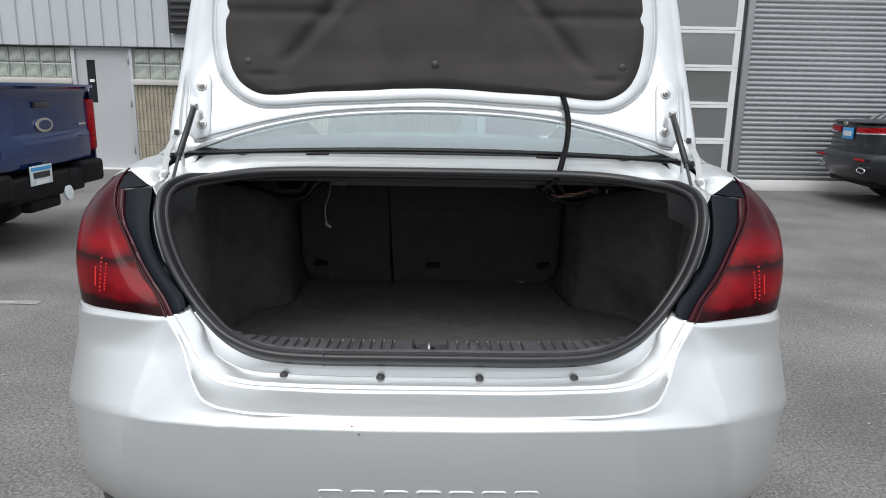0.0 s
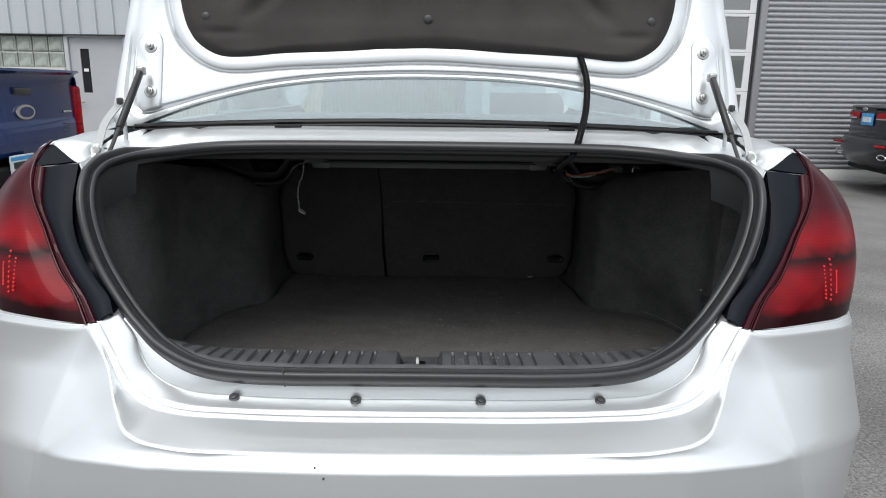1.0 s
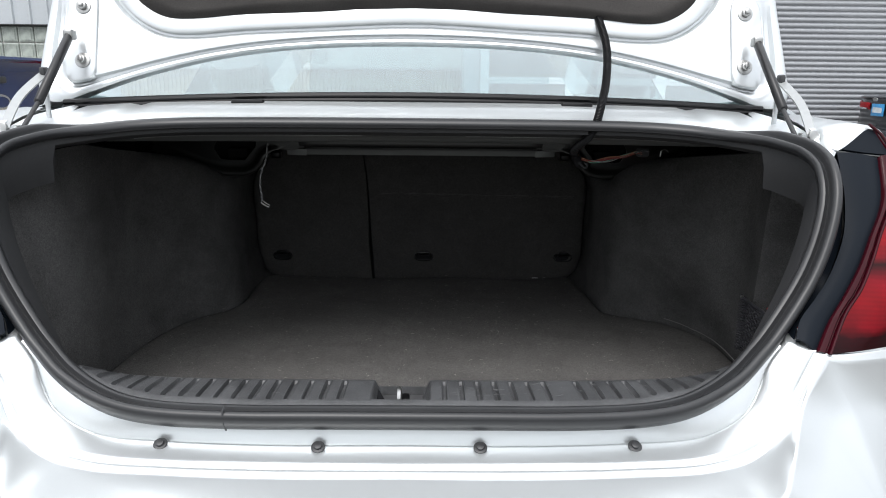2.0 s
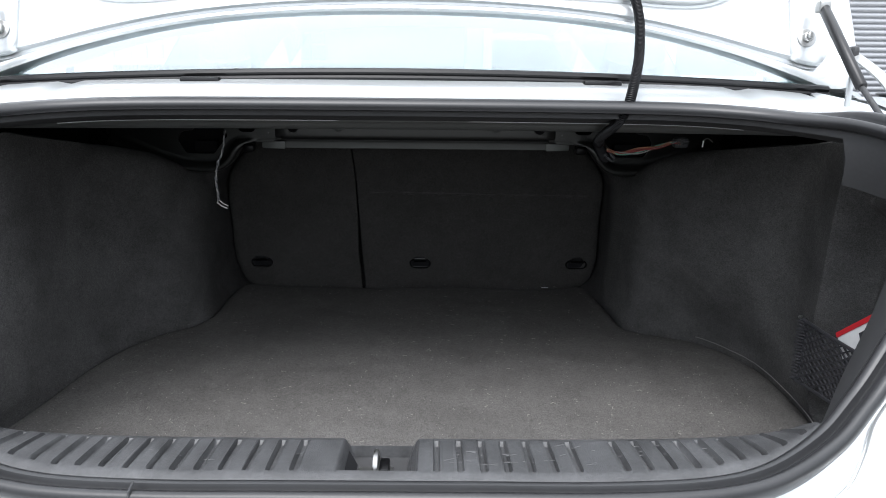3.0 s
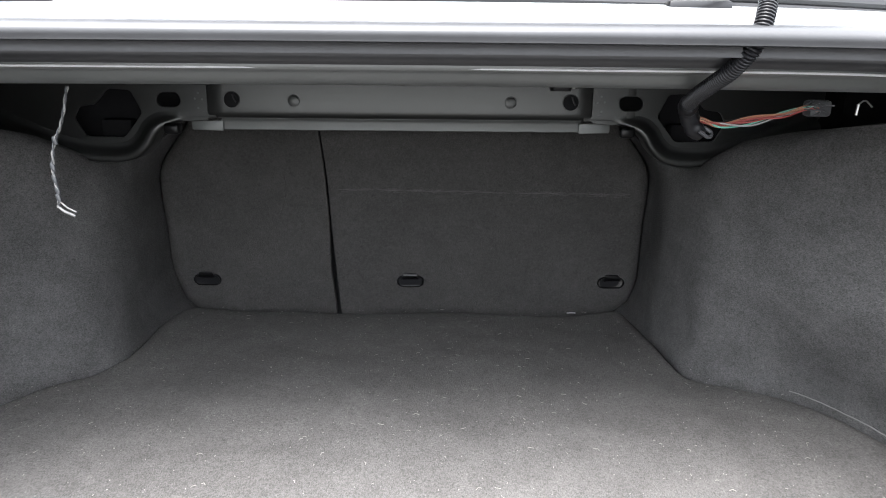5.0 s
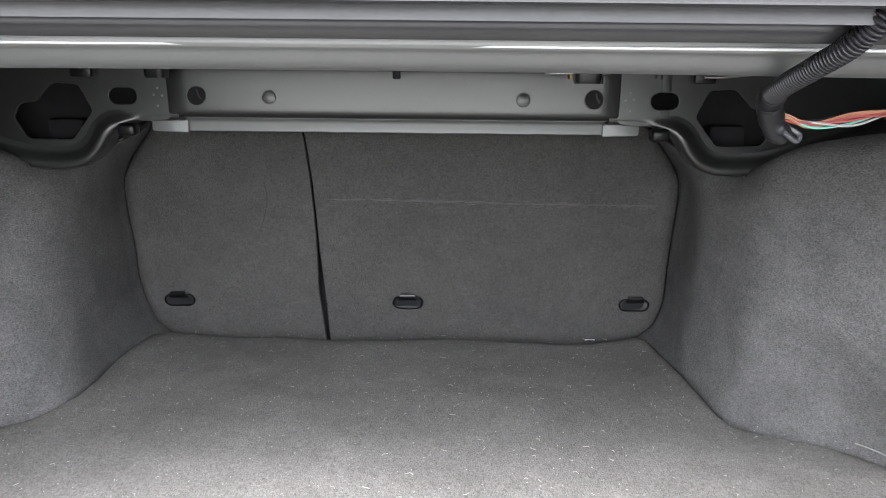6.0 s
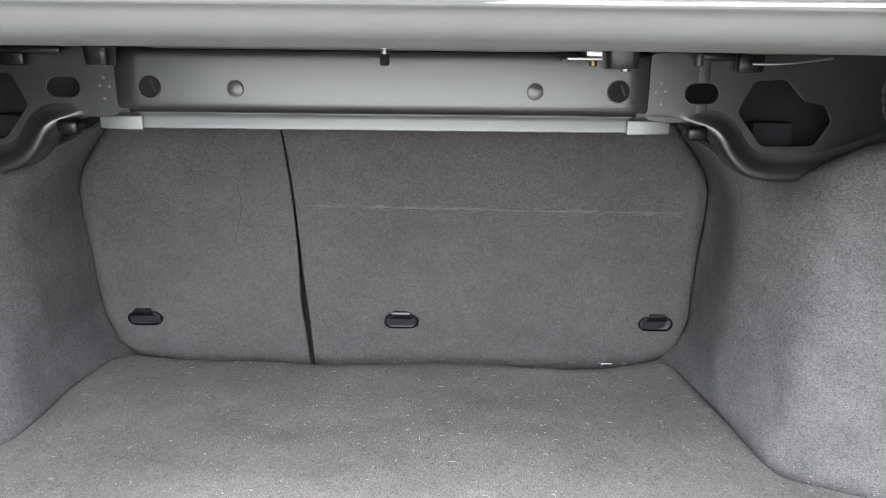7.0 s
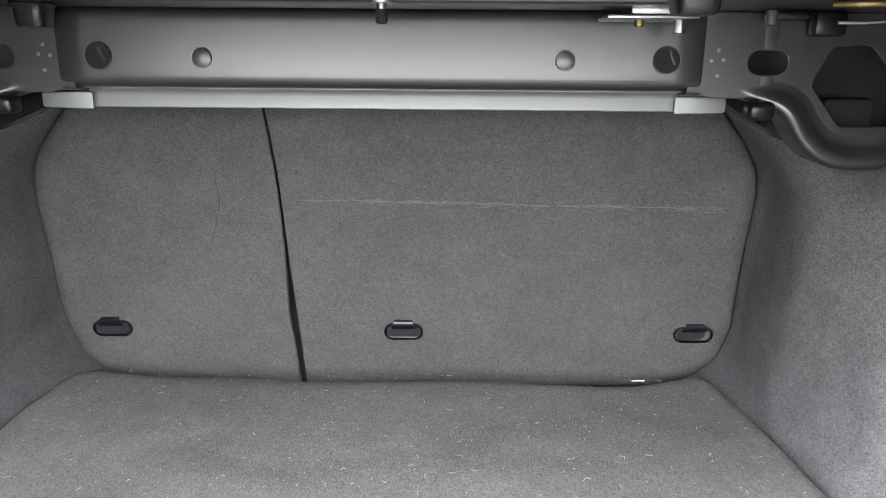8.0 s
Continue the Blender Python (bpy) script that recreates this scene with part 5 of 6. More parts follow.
def pull_handle(x, z, parent):
    """An oval finger pull: raised rim, hollow cup, and a flap hinged along its top."""
    def at(a, b, out):
        return (x + a, seat_y(z + b) - out - .0055, z + b)
    oval = [(.0112 * math.cos(q) + math.copysign(.0160, math.cos(q)), .0112 * math.sin(q)) for q in (2 * math.pi * (k + .5) / 40 for k in range(40))]
    prof = [(1.16, -.006), (1.17, -.002), (1.12, .0010), (1.04, .0018), (.97, .001), (.93, -.0015), (.90, -.0030), (.82, -.0035)]
    rows = [[at(a * f if abs(a) < .0165 else math.copysign(.0160, a) + (a - math.copysign(.0160, a)) * f, b * f, out) for a, b in oval] for f, out in prof]
    h = part("pull_handle", sheet(rows, 0.0, close_u=True, facing=(0, -1, 0)), HANDLE, parent, "gloss black oval pull handle")
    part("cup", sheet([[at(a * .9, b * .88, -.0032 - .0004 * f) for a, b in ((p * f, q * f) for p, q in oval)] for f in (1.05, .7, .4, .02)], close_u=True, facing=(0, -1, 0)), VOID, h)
    flap = [[at(w * k, b, out) for k in (-1, -.94, -.5, 0, .5, .94, 1)] for w, b, out in ((.0125, .0185, -.006), (.0135, .0180, .001), (.0150, .0150, .0032), (.0165, .0100, .0034), (.0170, .0060, .0020), (.0165, .0045, -.0020))]
    part("flap", sheet(flap, 0.0015, facing=(0, -1, 0)), HANDLE, h, "hinged black flap")


for x, p in ((-.427, seat_small), (.004, seat_wide), (.430, seat_wide)):
    pull_handle(x, .651, p)
scuff = bmesh.new()
rs = random.Random(4)
for i in range(230):
    x = -.14 + .58 * rs.random()
    row = rs.choice((0, 0, 0, 0, .003, -.004))
    z = .853 - .012 * (x + .14) + row + rs.gauss(0, .0009)
    w = (.004 + .022 * rs.random()) * (1 if row == 0 else .6)
    tube([(x, seat_face(x, z) - .0001, z), (x + w, seat_face(x + w, z) - .0001, z + rs.gauss(0, .0006))], .00018 + .0002 * rs.random(), 4, bm=scuff)
scuffs = part("scuff_mark", scuff, mat("pale_scuff", (0.108, 0.105, 0.101), 0.95), seat_wide, "pale fibrous scuff marks")
tagged(scuffs, kind="stuff")
crease = [(-.245, .883), (-.243, .862), (-.244, .844), (-.252, .815), (-.261, .790)]
part("crease_mark", tube([(x, seat_face(x, z) - .0001, z) for x, z in crom(crease, 3)], .0007, 5), LINER, seat_small, "thin dark crease in the carpet")
part("anchor_strap", tube([(.330, 2.573, .6015), (.338, 2.571, .6028), (.348, 2.574, .6015)], .0010, 6), WHITEMETAL, seat_wide, "bit of white trim")

# --- sill plate with its ribs and the latch ---
SX0, SX1 = -.415, .425
rows = []
PITCH = .0219
rim_x, rim_y = [p[0] for p in HALF[:16]], [p[1] for p in HALF[:16]]
for x in np.linspace(SX0, SX1, 760):
    ry = float(np.interp(abs(x), rim_x, rim_y))
    ph = ((x - .0095) / PITCH + .5) % 1 - .5
    ridge = max(0.0, 1 - abs(abs(ph) - .17) / .06)
    rib = -.0050 * min(1.0, max(0.0, (.15 - abs(ph)) / .05)) + .0016 * ridge
    if -.062 < x < .020 or .190 < x < .214:
        rib = 0
    row = []
    for y, z, k in ((1.362, .782, 0), (1.370, .7865, 0), (1.376, .787, .1), (1.380, .787, 1), (1.40, .7875, 1), (1.428, .787, 1), (1.432, .7865, .15), (1.438, .785, 0), (1.446, .780, 0), (1.450, .770, 0), (1.455, .69, 0), (1.462, .58, 0)):
        notch = 0.0
        if 1.376 < y < 1.45:
            g = max(0.0, min(1.0, (x + .041) / .016, (.036 - x) / .016))
            notch = -.032 * g * g * (3 - 2 * g)
        front = max(0.0, min(1.0, (1.448 - y) / .07))
        row.append((x - .008 * x * max(-.03, min(.03, y - 1.405)) / .03, y + (ry - 1.338) * front + .010 * (abs(x) / .42) ** 4 * (1 - front), z + rib * k + notch + (lip_z(ry) - .770) * front * .9))
    rows.append(row)
sill = part("sill_trim", sheet(rows, 0.003, facing=(0, -.2, 1)), mat("dusty_black_plastic", (.050, .051, .053), .44, 0, .28, 26, .22, 240, .25, 900), car, "black ribbed plastic sill trim, dusty and scuffed")
worn = bmesh.new()
rw = random.Random(11)
for i in range(60):
    x = .06 + .30 * rw.random() if i % 6 else -.38 + .30 * rw.random()
    y = 1.384 + .040 * rw.random()
    ang, L = rw.gauss(.15, .5), .003 + .014 * rw.random() ** 2
    tube([(x, y, .7878), (x + L * math.cos(ang), y + L * math.sin(ang) * .6, .7879)], .00012 + .0002 * rw.random(), 4, bm=worn)
tagged(part("scuff_mark", worn, mat("sill_scuff", (.15, .15, .153), .7), sill, "pale scratches on the sill"), kind="stuff")
part("recess_floor", box(-.034, .030, 1.380, 1.446, .754, .760, .002), mat("grey_plastic", (.040, .040, .041), .5), sill, "grey latch recess")
st = tube(crom([(-.005, 1.390, .757), (-.005, 1.391, .776), (-.005, 1.396, .784), (-.005, 1.405, .7865), (-.005, 1.414, .784), (-.005, 1.419, .776), (-.005, 1.420, .757)], 4), .0030, 8)
part("striker", st, STEEL, sill, "steel latch striker loop")
part("striker_block", box(-.002, .008, 1.394, 1.416, .757, .777, .002), HANDLE, sill, "black striker block")
part("striker_base", box(-.024, .010, 1.386, 1.424, .758, .762, .001), STEEL, sill, "steel striker base")
part("recess_wedge", sheet([[(-.036, y, .762), (-.034, y, .776), (-.028, y, .764), (-.026, y, .760)] for y in (1.384, 1.39, 1.41, 1.43)], .001, facing=(.3, 0, 1)), VOID, sill)

# --- trunk lid, standing open ---
LID_H = [(1.10, 1.872), (1.20, 1.908), (1.30, 1.942), (1.40, 1.966), (1.60, 2.000), (2.1, 2.07)]


def lid_y(h):
    return float(np.interp(h, [a for a, _ in LID_H], [b for _, b in LID_H]))


LID_O = [(0, 1.238), (.2, 1.232), (.36, 1.213), (.50, 1.180), (.60, 1.146), (.655, 1.125), (.690, 1.130), (.702, 1.165), (.690, 1.28), (.672, 1.40), (.650, 1.54), (.60, 1.78), (.55, 1.93), (.46, 1.985), (.25, 2.01), (0, 2.015)]
LIN_O = [(0, 1.306), (.2, 1.297), (.32, 1.291), (.41, 1.283), (.47, 1.287), (.52, 1.318), (.545, 1.365), (.556, 1.44), (.550, 1.54), (.52, 1.72), (.48, 1.83), (.38, 1.875), (.2, 1.885), (0, 1.886)]


def loop2(halfpts):
    return even([tuple(p) for p in crom(halfpts + [(-x, y) for x, y in halfpts[-2:0:-1]], 6, True)], 360)


lo, li = loop2(LID_O), loop2(LIN_O)
along = np.roll(li, -2, 0) - np.roll(li, 2, 0)
outward = np.stack([along[:, 1], -along[:, 0]], 1) / np.linalg.norm(along, axis=1)[:, None]
outward *= np.sign((outward * (li - np.array((0, 1.58)))).sum(1))[:, None]
lid_rows = []
for off, d in ((-.010, .0), (.010, -.001), (.0235, -.001), (.0265, .001), (.029, .010), (.033, .011), (.0365, .002), (.039, -.001)):   # a groove runs round the liner
    lid_rows.append([(x, lid_y(h) + (d if d < .002 else d * (.55 if h > 1.33 else 1)), h) for x, h in li + outward * off])
for f, d in ((.64, -.002), (.70, -.001), (.745, .009), (.80, .010), (.835, .002), (.90, .002), (.965, .006), (1.0, .016), (1.0, .045)):
    outer = .70 <= f <= .835 and d > 0
    lid_rows.append([(x, lid_y(h) + (d if not outer else d * (1 - .85 * max(0.0, min(1.0, (h - 1.27) / .07)))), h) for x, h in li + (lo - li) * f])
trunk_lid = part("trunk_lid", sheet(lid_rows, close_u=True), SILVER, car, "open silver trunk lid with a felt liner inside")
skin = [[(x, lid_y(h) + d, h) for x, h in np.array((0, 1.6)) + (lo - np.array((0, 1.6))) * f] for f, d in ((1.0, .045), (.97, .055), (.8, .068), (.5, .08), (.25, .085), (.02, .086))]
part("outer_skin", sheet(skin, close_u=True, facing=(0, 1, 0)), SILVER, trunk_lid)
lin_rows = []
ctr = np.array((0, 1.58))
for f in np.concatenate([[1.0], np.linspace(1.0, .03, 110)]):
    row = []
    for k, p in enumerate(li):
        x, h = ctr + (p - ctr) * f
        edge = min(1.0, (1 - f) * np.linalg.norm(p - ctr) / .030)
        d = -.016 * math.sin(edge * math.pi / 2)
        ax = abs(x)
        # pressed valleys: two slanting, one level, one upright
        sl = abs((ax - .385) * .78 + (h - 1.375) * .625) 
        fade = 1 / (1 + math.exp(-(h - 1.372) / .008))
        d += .017 * math.exp(-(sl / .020) ** 2) * fade
        d += .007 * math.exp(-((ax - .46) / .045) ** 2) * math.exp(-((h - 1.335) / .008) ** 2)
        d -= .004 * math.exp(-((ax - .435) / .014) ** 2) * math.exp(-((h - 1.372) / .035) ** 2)
        if ax < .36:
            d += .007 * (1 / (1 + math.exp(-(h - 1.362) / .008))) * (1 / (1 + math.exp((ax - .36 + (h - 1.36) * .9) / .01)))
        d -= .003 * math.exp(-((ax - .105) / .014) ** 2) / (1 + math.exp(-(h - 1.365) / .006))
        d += .008 * math.exp(-((h - 1.495) / .014) ** 2) / (1 + math.exp((.26 - ax) / .02))
        d += .0025 * noise.noise(Vector((x * 12, h * 12, 3)))
        row.append((x, lid_y(h) + d - .001, h))
    lin_rows.append(row)
lin_rows[0] = [(p[0], p[1] + .008, p[2]) for p in lin_rows[0]]
liner = part("liner", sheet(lin_rows, close_u=True), LINER, trunk_lid, "moulded charcoal felt liner")
for x in (-.492, .0, .497):
    h = 1.368
    b = bmesh.new()
    bmesh.ops.create_uvsphere(b, u_segments=14, v_segments=8, radius=.010, matrix=Matrix.Translation((x, lid_y(h) - .016, h)) @ Matrix.Diagonal((1, .45, 1, 1)))
    part("liner_clip", b, PLASTIC, trunk_lid, "dark push clip")


def lid_fittings(s):
    pl = [(.588, 1.175), (.640, 1.165), (.648, 1.25), (.645, 1.315), (.628, 1.338), (.604, 1.338), (.590, 1.318)]
    o = rounded(pl, .018)
    rows = [[(s * (x + (.616 - x) * f), lid_y(h + (1.255 - h) * f) - d, h + (1.255 - h) * f) for x, h in o] for f, d in ((-.05, -.004), (0, .006), (.06, .008), (.98, .008))]
    pad = part("hinge_plate", sheet(rows, close_u=True), SILVER, trunk_lid, "raised silver mounting plate")
    for x, h in ((.615, 1.302), (.611, 1.205)):
        m = look((s * x, lid_y(h) - .010, h), (s * x, lid_y(h) - 1.010, h + .33))
        nut = disc(.014, .003, m, 20, .001)
        disc(.0085, .010, m @ Matrix.Translation((0, 0, -.004)), 6, .001, nut)
        part("nut", disc(.005, .018, m @ Matrix.Translation((0, 0, -.006)), 12, .001, nut), STEEL, pad, "zinc flange nut")
    a, b, c = (s * .622, 1.886, 1.250), (s * .627, 1.768, 1.134), (s * .607, 1.655, 1.078)
    strut = part("gas_strut", tube([a, tuple(np.array(a) * .98 + np.array(b) * .02), b, tuple(np.array(b) * .97 + np.array(c) * .03)], [.0055, .0078, .0078, .005], 14), DARKROD, car, "black gas strut")
    part("rod", tube([b, c], .0038, 10), DARKIN, strut, "dark piston rod")
    sock = box(s * .622 - .0085, s * .622 + .0085, 1.876, 1.896, 1.240, 1.258, .004, 3)
    part("end_fitting", sock, STEEL, strut, "metal ball socket")
    arm = crom([(s * .664, 1.885, 1.185), (s * .662, 1.855, 1.178), (s * .650, 1.76, 1.145), (s * .632, 1.69, 1.114), (s * .624, 1.662, 1.098)], 4)
    part("hinge_arm", sheet([[tuple(p + np.array((s * dx, 0, dz))) for dx, dz in ((-.0065, -.004), (.0065, .001), (.0065, .004), (-.0065, -.001))] for p in arm], close_u=True), mat("grey_hinge_paint", (.36, .37, .37), .4, .4), car, "painted steel hinge arm")
    part("pivot", disc(.0085, .006, look((s * .623, 1.655, 1.098), (s * .623 + .1 * s, .6, 1.25)), 18, .0015), STEEL, car, "hinge pivot pin")
    wavy = crom([(s * .626, 1.668, 1.108), (s * .631, 1.658, 1.098), (s * .626, 1.648, 1.089), (s * .634, 1.638, 1.082), (s * .630, 1.628, 1.074), (s * .634, 1.618, 1.064)], 4)
    part("hinge_bracket", sheet([[tuple(p + np.array((dx, 0, dz))) for dx, dz in ((-.004, -.001), (.004, -.001), (.004, .001), (-.004, .001))] for p in wavy], close_u=True), SILVER, car, "wavy sheet steel hinge bracket")
    stay = part("hinge_stay", box(*sorted((s * .625, s * .633)), 1.797, 1.801, 1.085, 1.148, .001), SILVER, car, "upright sheet steel stay")
    part("bolt", disc(.006, .006, look((s * .629, 1.795, 1.100), (s * .629, .8, 1.2)), 12, .001), STEEL, stay)
    part("arm_stop", box(s * .662 - .005, s * .662 + .005, 1.850, 1.870, 1.172, 1.192, .004), PLASTIC, car)


lid_fittings(1)
lid_fittings(-1)

# --- wiring ---
hose_line = crom([(.338, 1.955, 1.305), (.343, 1.93, 1.285), (.350, 1.89, 1.235), (.341, 1.84, 1.18), (.323, 1.788, 1.138), (.310, 1.768, 1.102), (.301, 1.785, 1.080), (.296, 1.815, 1.067), (.295, 1.85, 1.056), (.299, 1.88, 1.047)], 40)
hose_at = np.concatenate([[0], np.cumsum(np.linalg.norm(np.diff(np.array(hose_line), axis=0), axis=1))])
hose_s = np.arange(0, hose_at[-1], .0009)
hose = [tuple(float(np.interp(q, hose_at, [p[k] for p in hose_line])) for k in range(3)) for q in hose_s]
hb = part("wiring_hose", tube(hose, [(.0058, .0074, .0074)[i % 3] for i in range(len(hose))], 12), HOSE, car, "black corrugated wiring hose")
part("grommet", box(.325, .352, 1.944, 1.962, 1.30, 1.312, .004), PLASTIC, hb)
part("hose_end", tube(crom([(.297, 1.868, 1.050), (.300, 1.880, 1.045), (.304, 1.885, 1.037), (.309, 1.887, 1.027), (.318, 1.888, 1.019)], 4), [.0078, .0092, .0088, .0095, .0086, .0092, .0084, .0090, .0086, .0092, .0088, .0080, .0086, .0090, .0082, .0076, .006], 12), HOSE, hb, "taped end of the hose")
part("clip", tube(crom([(.312, 1.878, 1.024), (.322, 1.880, 1.018), (.326, 1.884, 1.022), (.320, 1.888, 1.027)], 4), .0018, 6), PLASTIC, hb, "clear plastic clip")
rwire = random.Random(5)
for m in (WIRE_R, WIRE_O, WIRE_O, WIRE_R, WIRE_G, WIRE_R, WIRE_O, HOSE, WIRE_W):
    a, b, c, e = (rwire.gauss(0, .0015) for _ in range(4))
    low = -.0035 if m in (WIRE_G, WIRE_W) else 0
    w = crom([(.306, 1.884, 1.037 + a * .7), (.317, 1.886 + b, 1.0335 + a), (.336, 1.887 + c, 1.0305 + b + low), (.364, 1.888 + a, 1.0345 + c + low), (.393, 1.890 + b, 1.040 + e + low * .6), (.417, 1.893, 1.0455 + a), (.432, 1.897, 1.046 + b)], 8)
    part("wire", tube(w, .0009, 6), m, hb)
for k in range(7):
    a, b = rwire.gauss(0, .004), rwire.gauss(0, .004)
    part("wire_end", tube(crom([(.415, 1.893, 1.0455 + a * .3), (.426, 1.893 + b, 1.047 + a), (.436 + b, 1.894, 1.044 + a * 1.4)], 4), .0007, 5), PLASTIC, hb)
part("connector", box(.424, .446, 1.897, 1.915, 1.037, 1.053, .004), PLASTIC, hb, "black connector")
part("connector_pins", tube([(.4645, 1.890, 1.0395), (.4655, 1.890, 1.0495)], .0013, 6), STEEL, hb)
part("wire_end", tube(crom([(.466, 1.890, 1.050), (.473, 1.892, 1.053), (.482, 1.895, 1.047)], 4), .0008, 5), WIRE_LOOSE, hb)
loose = crom([(-.270, 1.86, 1.06), (-.272, 1.848, 1.030), (-.280, 1.845, 1.009), (-.2835, 1.845, .985), (-.2815, 1.845, .966), (-.283, 1.846, .951)], 12)
wire_l = part("loose_wire", tube([(p[0] + .0009 * math.cos(k * .8), p[1] + .0009 * math.sin(k * .8), p[2]) for k, p in enumerate(loose)], .0009, 6), WIRE_LOOSE, car, "loose grey twisted wire hanging down")
part("wire_twist", tube([(p[0] - .0009 * math.cos(k * .8), p[1] - .0009 * math.sin(k * .8), p[2]) for k, p in enumerate(loose)], .0008, 6), PLASTIC, wire_l)
for k in (22, 34, 40, 47, 52):
    p = loose[k]
    part("tape", tube([(p[0] - .0012, p[1], p[2] + .0035), (p[0], p[1], p[2]), (p[0] + .0010, p[1], p[2] - .0035)], [.0016, .0024, .0015], 7), PLASTIC, wire_l)
part("terminal", tube([(-.284, 1.846, .953), (-.279, 1.846, .948), (-.270, 1.848, .943)], .0013, 6), WIRE_LOOSE, wire_l)
part("terminal", tube([(-.283, 1.846, .958), (-.275, 1.846, .951), (-.268, 1.847, .947)], .0009, 6), WIRE_LOOSE, wire_l)
# ================= things in and round the trunk =================
book = thing("booklet", (.64, 1.62, .63), "red and white printed booklet tucked behind the cargo net", "booklet")
BK = Matrix.Translation((.637, 1.757, .783)) @ Matrix(((0, 0, 1, 0), (-.803, -.595, 0, 0), (.595, -.803, 0, 0), (0, 0, 0, 1)))


def on_page(x0, x1, y0, y1, lift, material, name, label="", r=.002):
    return part(name, plate([rounded([(x0, y0), (x1, y0), (x1, y1), (x0, y1)], r)], .0012, BK @ Matrix.Translation((0, 0, -lift))), material, book, label)


part("pages", plate([rounded([(0, 0), (.16, 0), (.16, .20), (0, .20)], .004)], .006, BK @ Matrix.Translation((0, 0, .004))), WHITEPRINT, book, "white pages")
on_page(.0, .16, .0, .007, .0, REDPRINT, "red_band", "red border")
on_page(.004, .156, .040, .195, .0, DARKPRINT, "dark_field", "black printed field")
on_page(.055, .15, .016, .050, .0008, DARKPRINT, "dark_field")
on_page(.02, .14, .062, .085, .0008, REDPRINT, "red_patch")
for k, (a, b) in enumerate(((.03, .066), (.055, .072), (.08, .064), (.10, .074))):
    on_page(a, a + .016, b, b + .012, .0016, WHITEPRINT, "white_mark", r=.005)
net = thing("cargo_net", (.63, 1.7, .61), "black elastic cargo net over the side pocket", "net")
nb = bmesh.new()
NY0, NY1 = 1.545, 1.840


def net_z(y, top):
    f = (NY1 - y) / (NY1 - NY0)
    return .776 + .016 * f - .006 * math.sin(math.pi * f) if top else .673 + .028 * f


for i in range(-30, 44):
    for sgn in (1, -1):
        P = []
        for q in np.linspace(0, 1, 40):
            y = NY0 + (NY1 - NY0) * q
            z = .62 + i * .011 + sgn * (y - NY0) * .6
            if net_z(y, False) <= z <= net_z(y, True):
                P.append((.6315 + .002 * math.sin(y * 60 + z * 40), y, z))
        if len(P) > 1:
            tube(P, .0016, 4, bm=nb)
part("mesh_net", nb, DARKPRINT, net)
for top in (True, False):
    part("hem", tube([(.631, y, net_z(y, top)) for y in np.linspace(NY0, NY1, 16)], .0028, 8), DARKPRINT, net, "black elastic hem")
gather = [(.631 + .003 * (-1) ** k, 1.836 - .004 * (-1) ** k, .673 + k * .103 / 40) for k in range(41)]
part("gathered_edge", tube(gather, .0045, 6), DARKPRINT, net, "gathered black elastic edge")
part("net_hook", disc(.003, .006, Matrix.Translation((.629, 1.841, .778)) @ Matrix.Rotation(radians(90), 4, "Y"), 10, .001), STEEL, net)

lint = bmesh.new()
rl = random.Random(11)
for i in range(1300):
    y = 1.5 + 1.08 * rl.random()
    x = (rl.random() * 2 - 1) * (.44 if y > 2.3 else .60)
    a, L = rl.random() * 6.28, .0012 + .008 * rl.random() ** 5
    z = floor_z(x, y) + .0035
    tube([(x, y, z), (x + L * .5 * math.cos(a), y + L * .5 * math.sin(a), z + .001), (x + L * math.cos(a + .5), y + L * math.sin(a + .5), z)], .00018 + .0002 * rl.random(), 3, bm=lint)
tagged(part("lint", lint, mat("pale_lint", (.30, .285, .26), .9)), "pale lint and straw bits on the trunk carpet", "lint", kind="stuff")


# ================= parked vehicles =================
def tyre_and_rim(name, c, R, W, parent, axis="Y"):
    P = crom([(W * .30, R * .60), (W * .46, R * .7), (W * .50, R * .85), (W * .42, R * .97), (W * .2, R), (-W * .2, R), (-W * .42, R * .97), (-W * .5, R * .85), (-W * .46, R * .7), (-W * .3, R * .60)], 3)
    rows = [[(c[0] + b * math.cos(q), c[1] + a, c[2] + b * math.sin(q)) for a, b in P] for q in np.linspace(0, 2 * math.pi, 41)[:-1]]
    w = part(name, sheet(rows, close_v=True), TYRE, parent, "black tyre on an alloy rim")
    rm = disc(R * .62, W * .5, Matrix.Translation(c) @ Matrix.Rotation(radians(90), 4, "X"), 26)
    part("rim", rm, STEEL, w)


TX, TY = -3.2, 5.78
truck = thing("pickup_truck", (TX - 2.5, TY, 0), "blue pickup truck with a black rear bumper, parked", "pickup truck")
bodyr = []
for x, w, zt in ((0.0, .90, 1.285), (-.03, .93, 1.30), (-.2, .94, 1.30), (-1.9, .945, 1.31), (-3.2, .945, 1.32), (-4.2, .94, 1.24), (-5.0, .92, 1.20), (-5.25, .85, 1.12)):
    bodyr.append([(TX + x, TY + s * a, z) for s, a, z in [(-1, w - .06, .52), (-1, w - .01, .62), (-1, w, .85), (-1, w - .01, 1.1), (-1, w - .04, zt - .03), (-1, w - .10, zt), (-1, .4, zt + .01), (1, .4, zt + .01), (1, w - .10, zt), (1, w - .04, zt - .03), (1, w - .01, 1.1), (1, w, .85), (1, w - .01, .62), (1, w - .06, .52)]])
part("body", sheet(bodyr, 0.01, facing="out"), BLUEPAINT, truck, "blue metallic bodywork")
part("bed_cover", box(TX - 1.75, TX - .02, TY - .83, TY + .83, 1.300, 1.318, .008), DARKIN, truck, "black soft bed cover")
cab = []
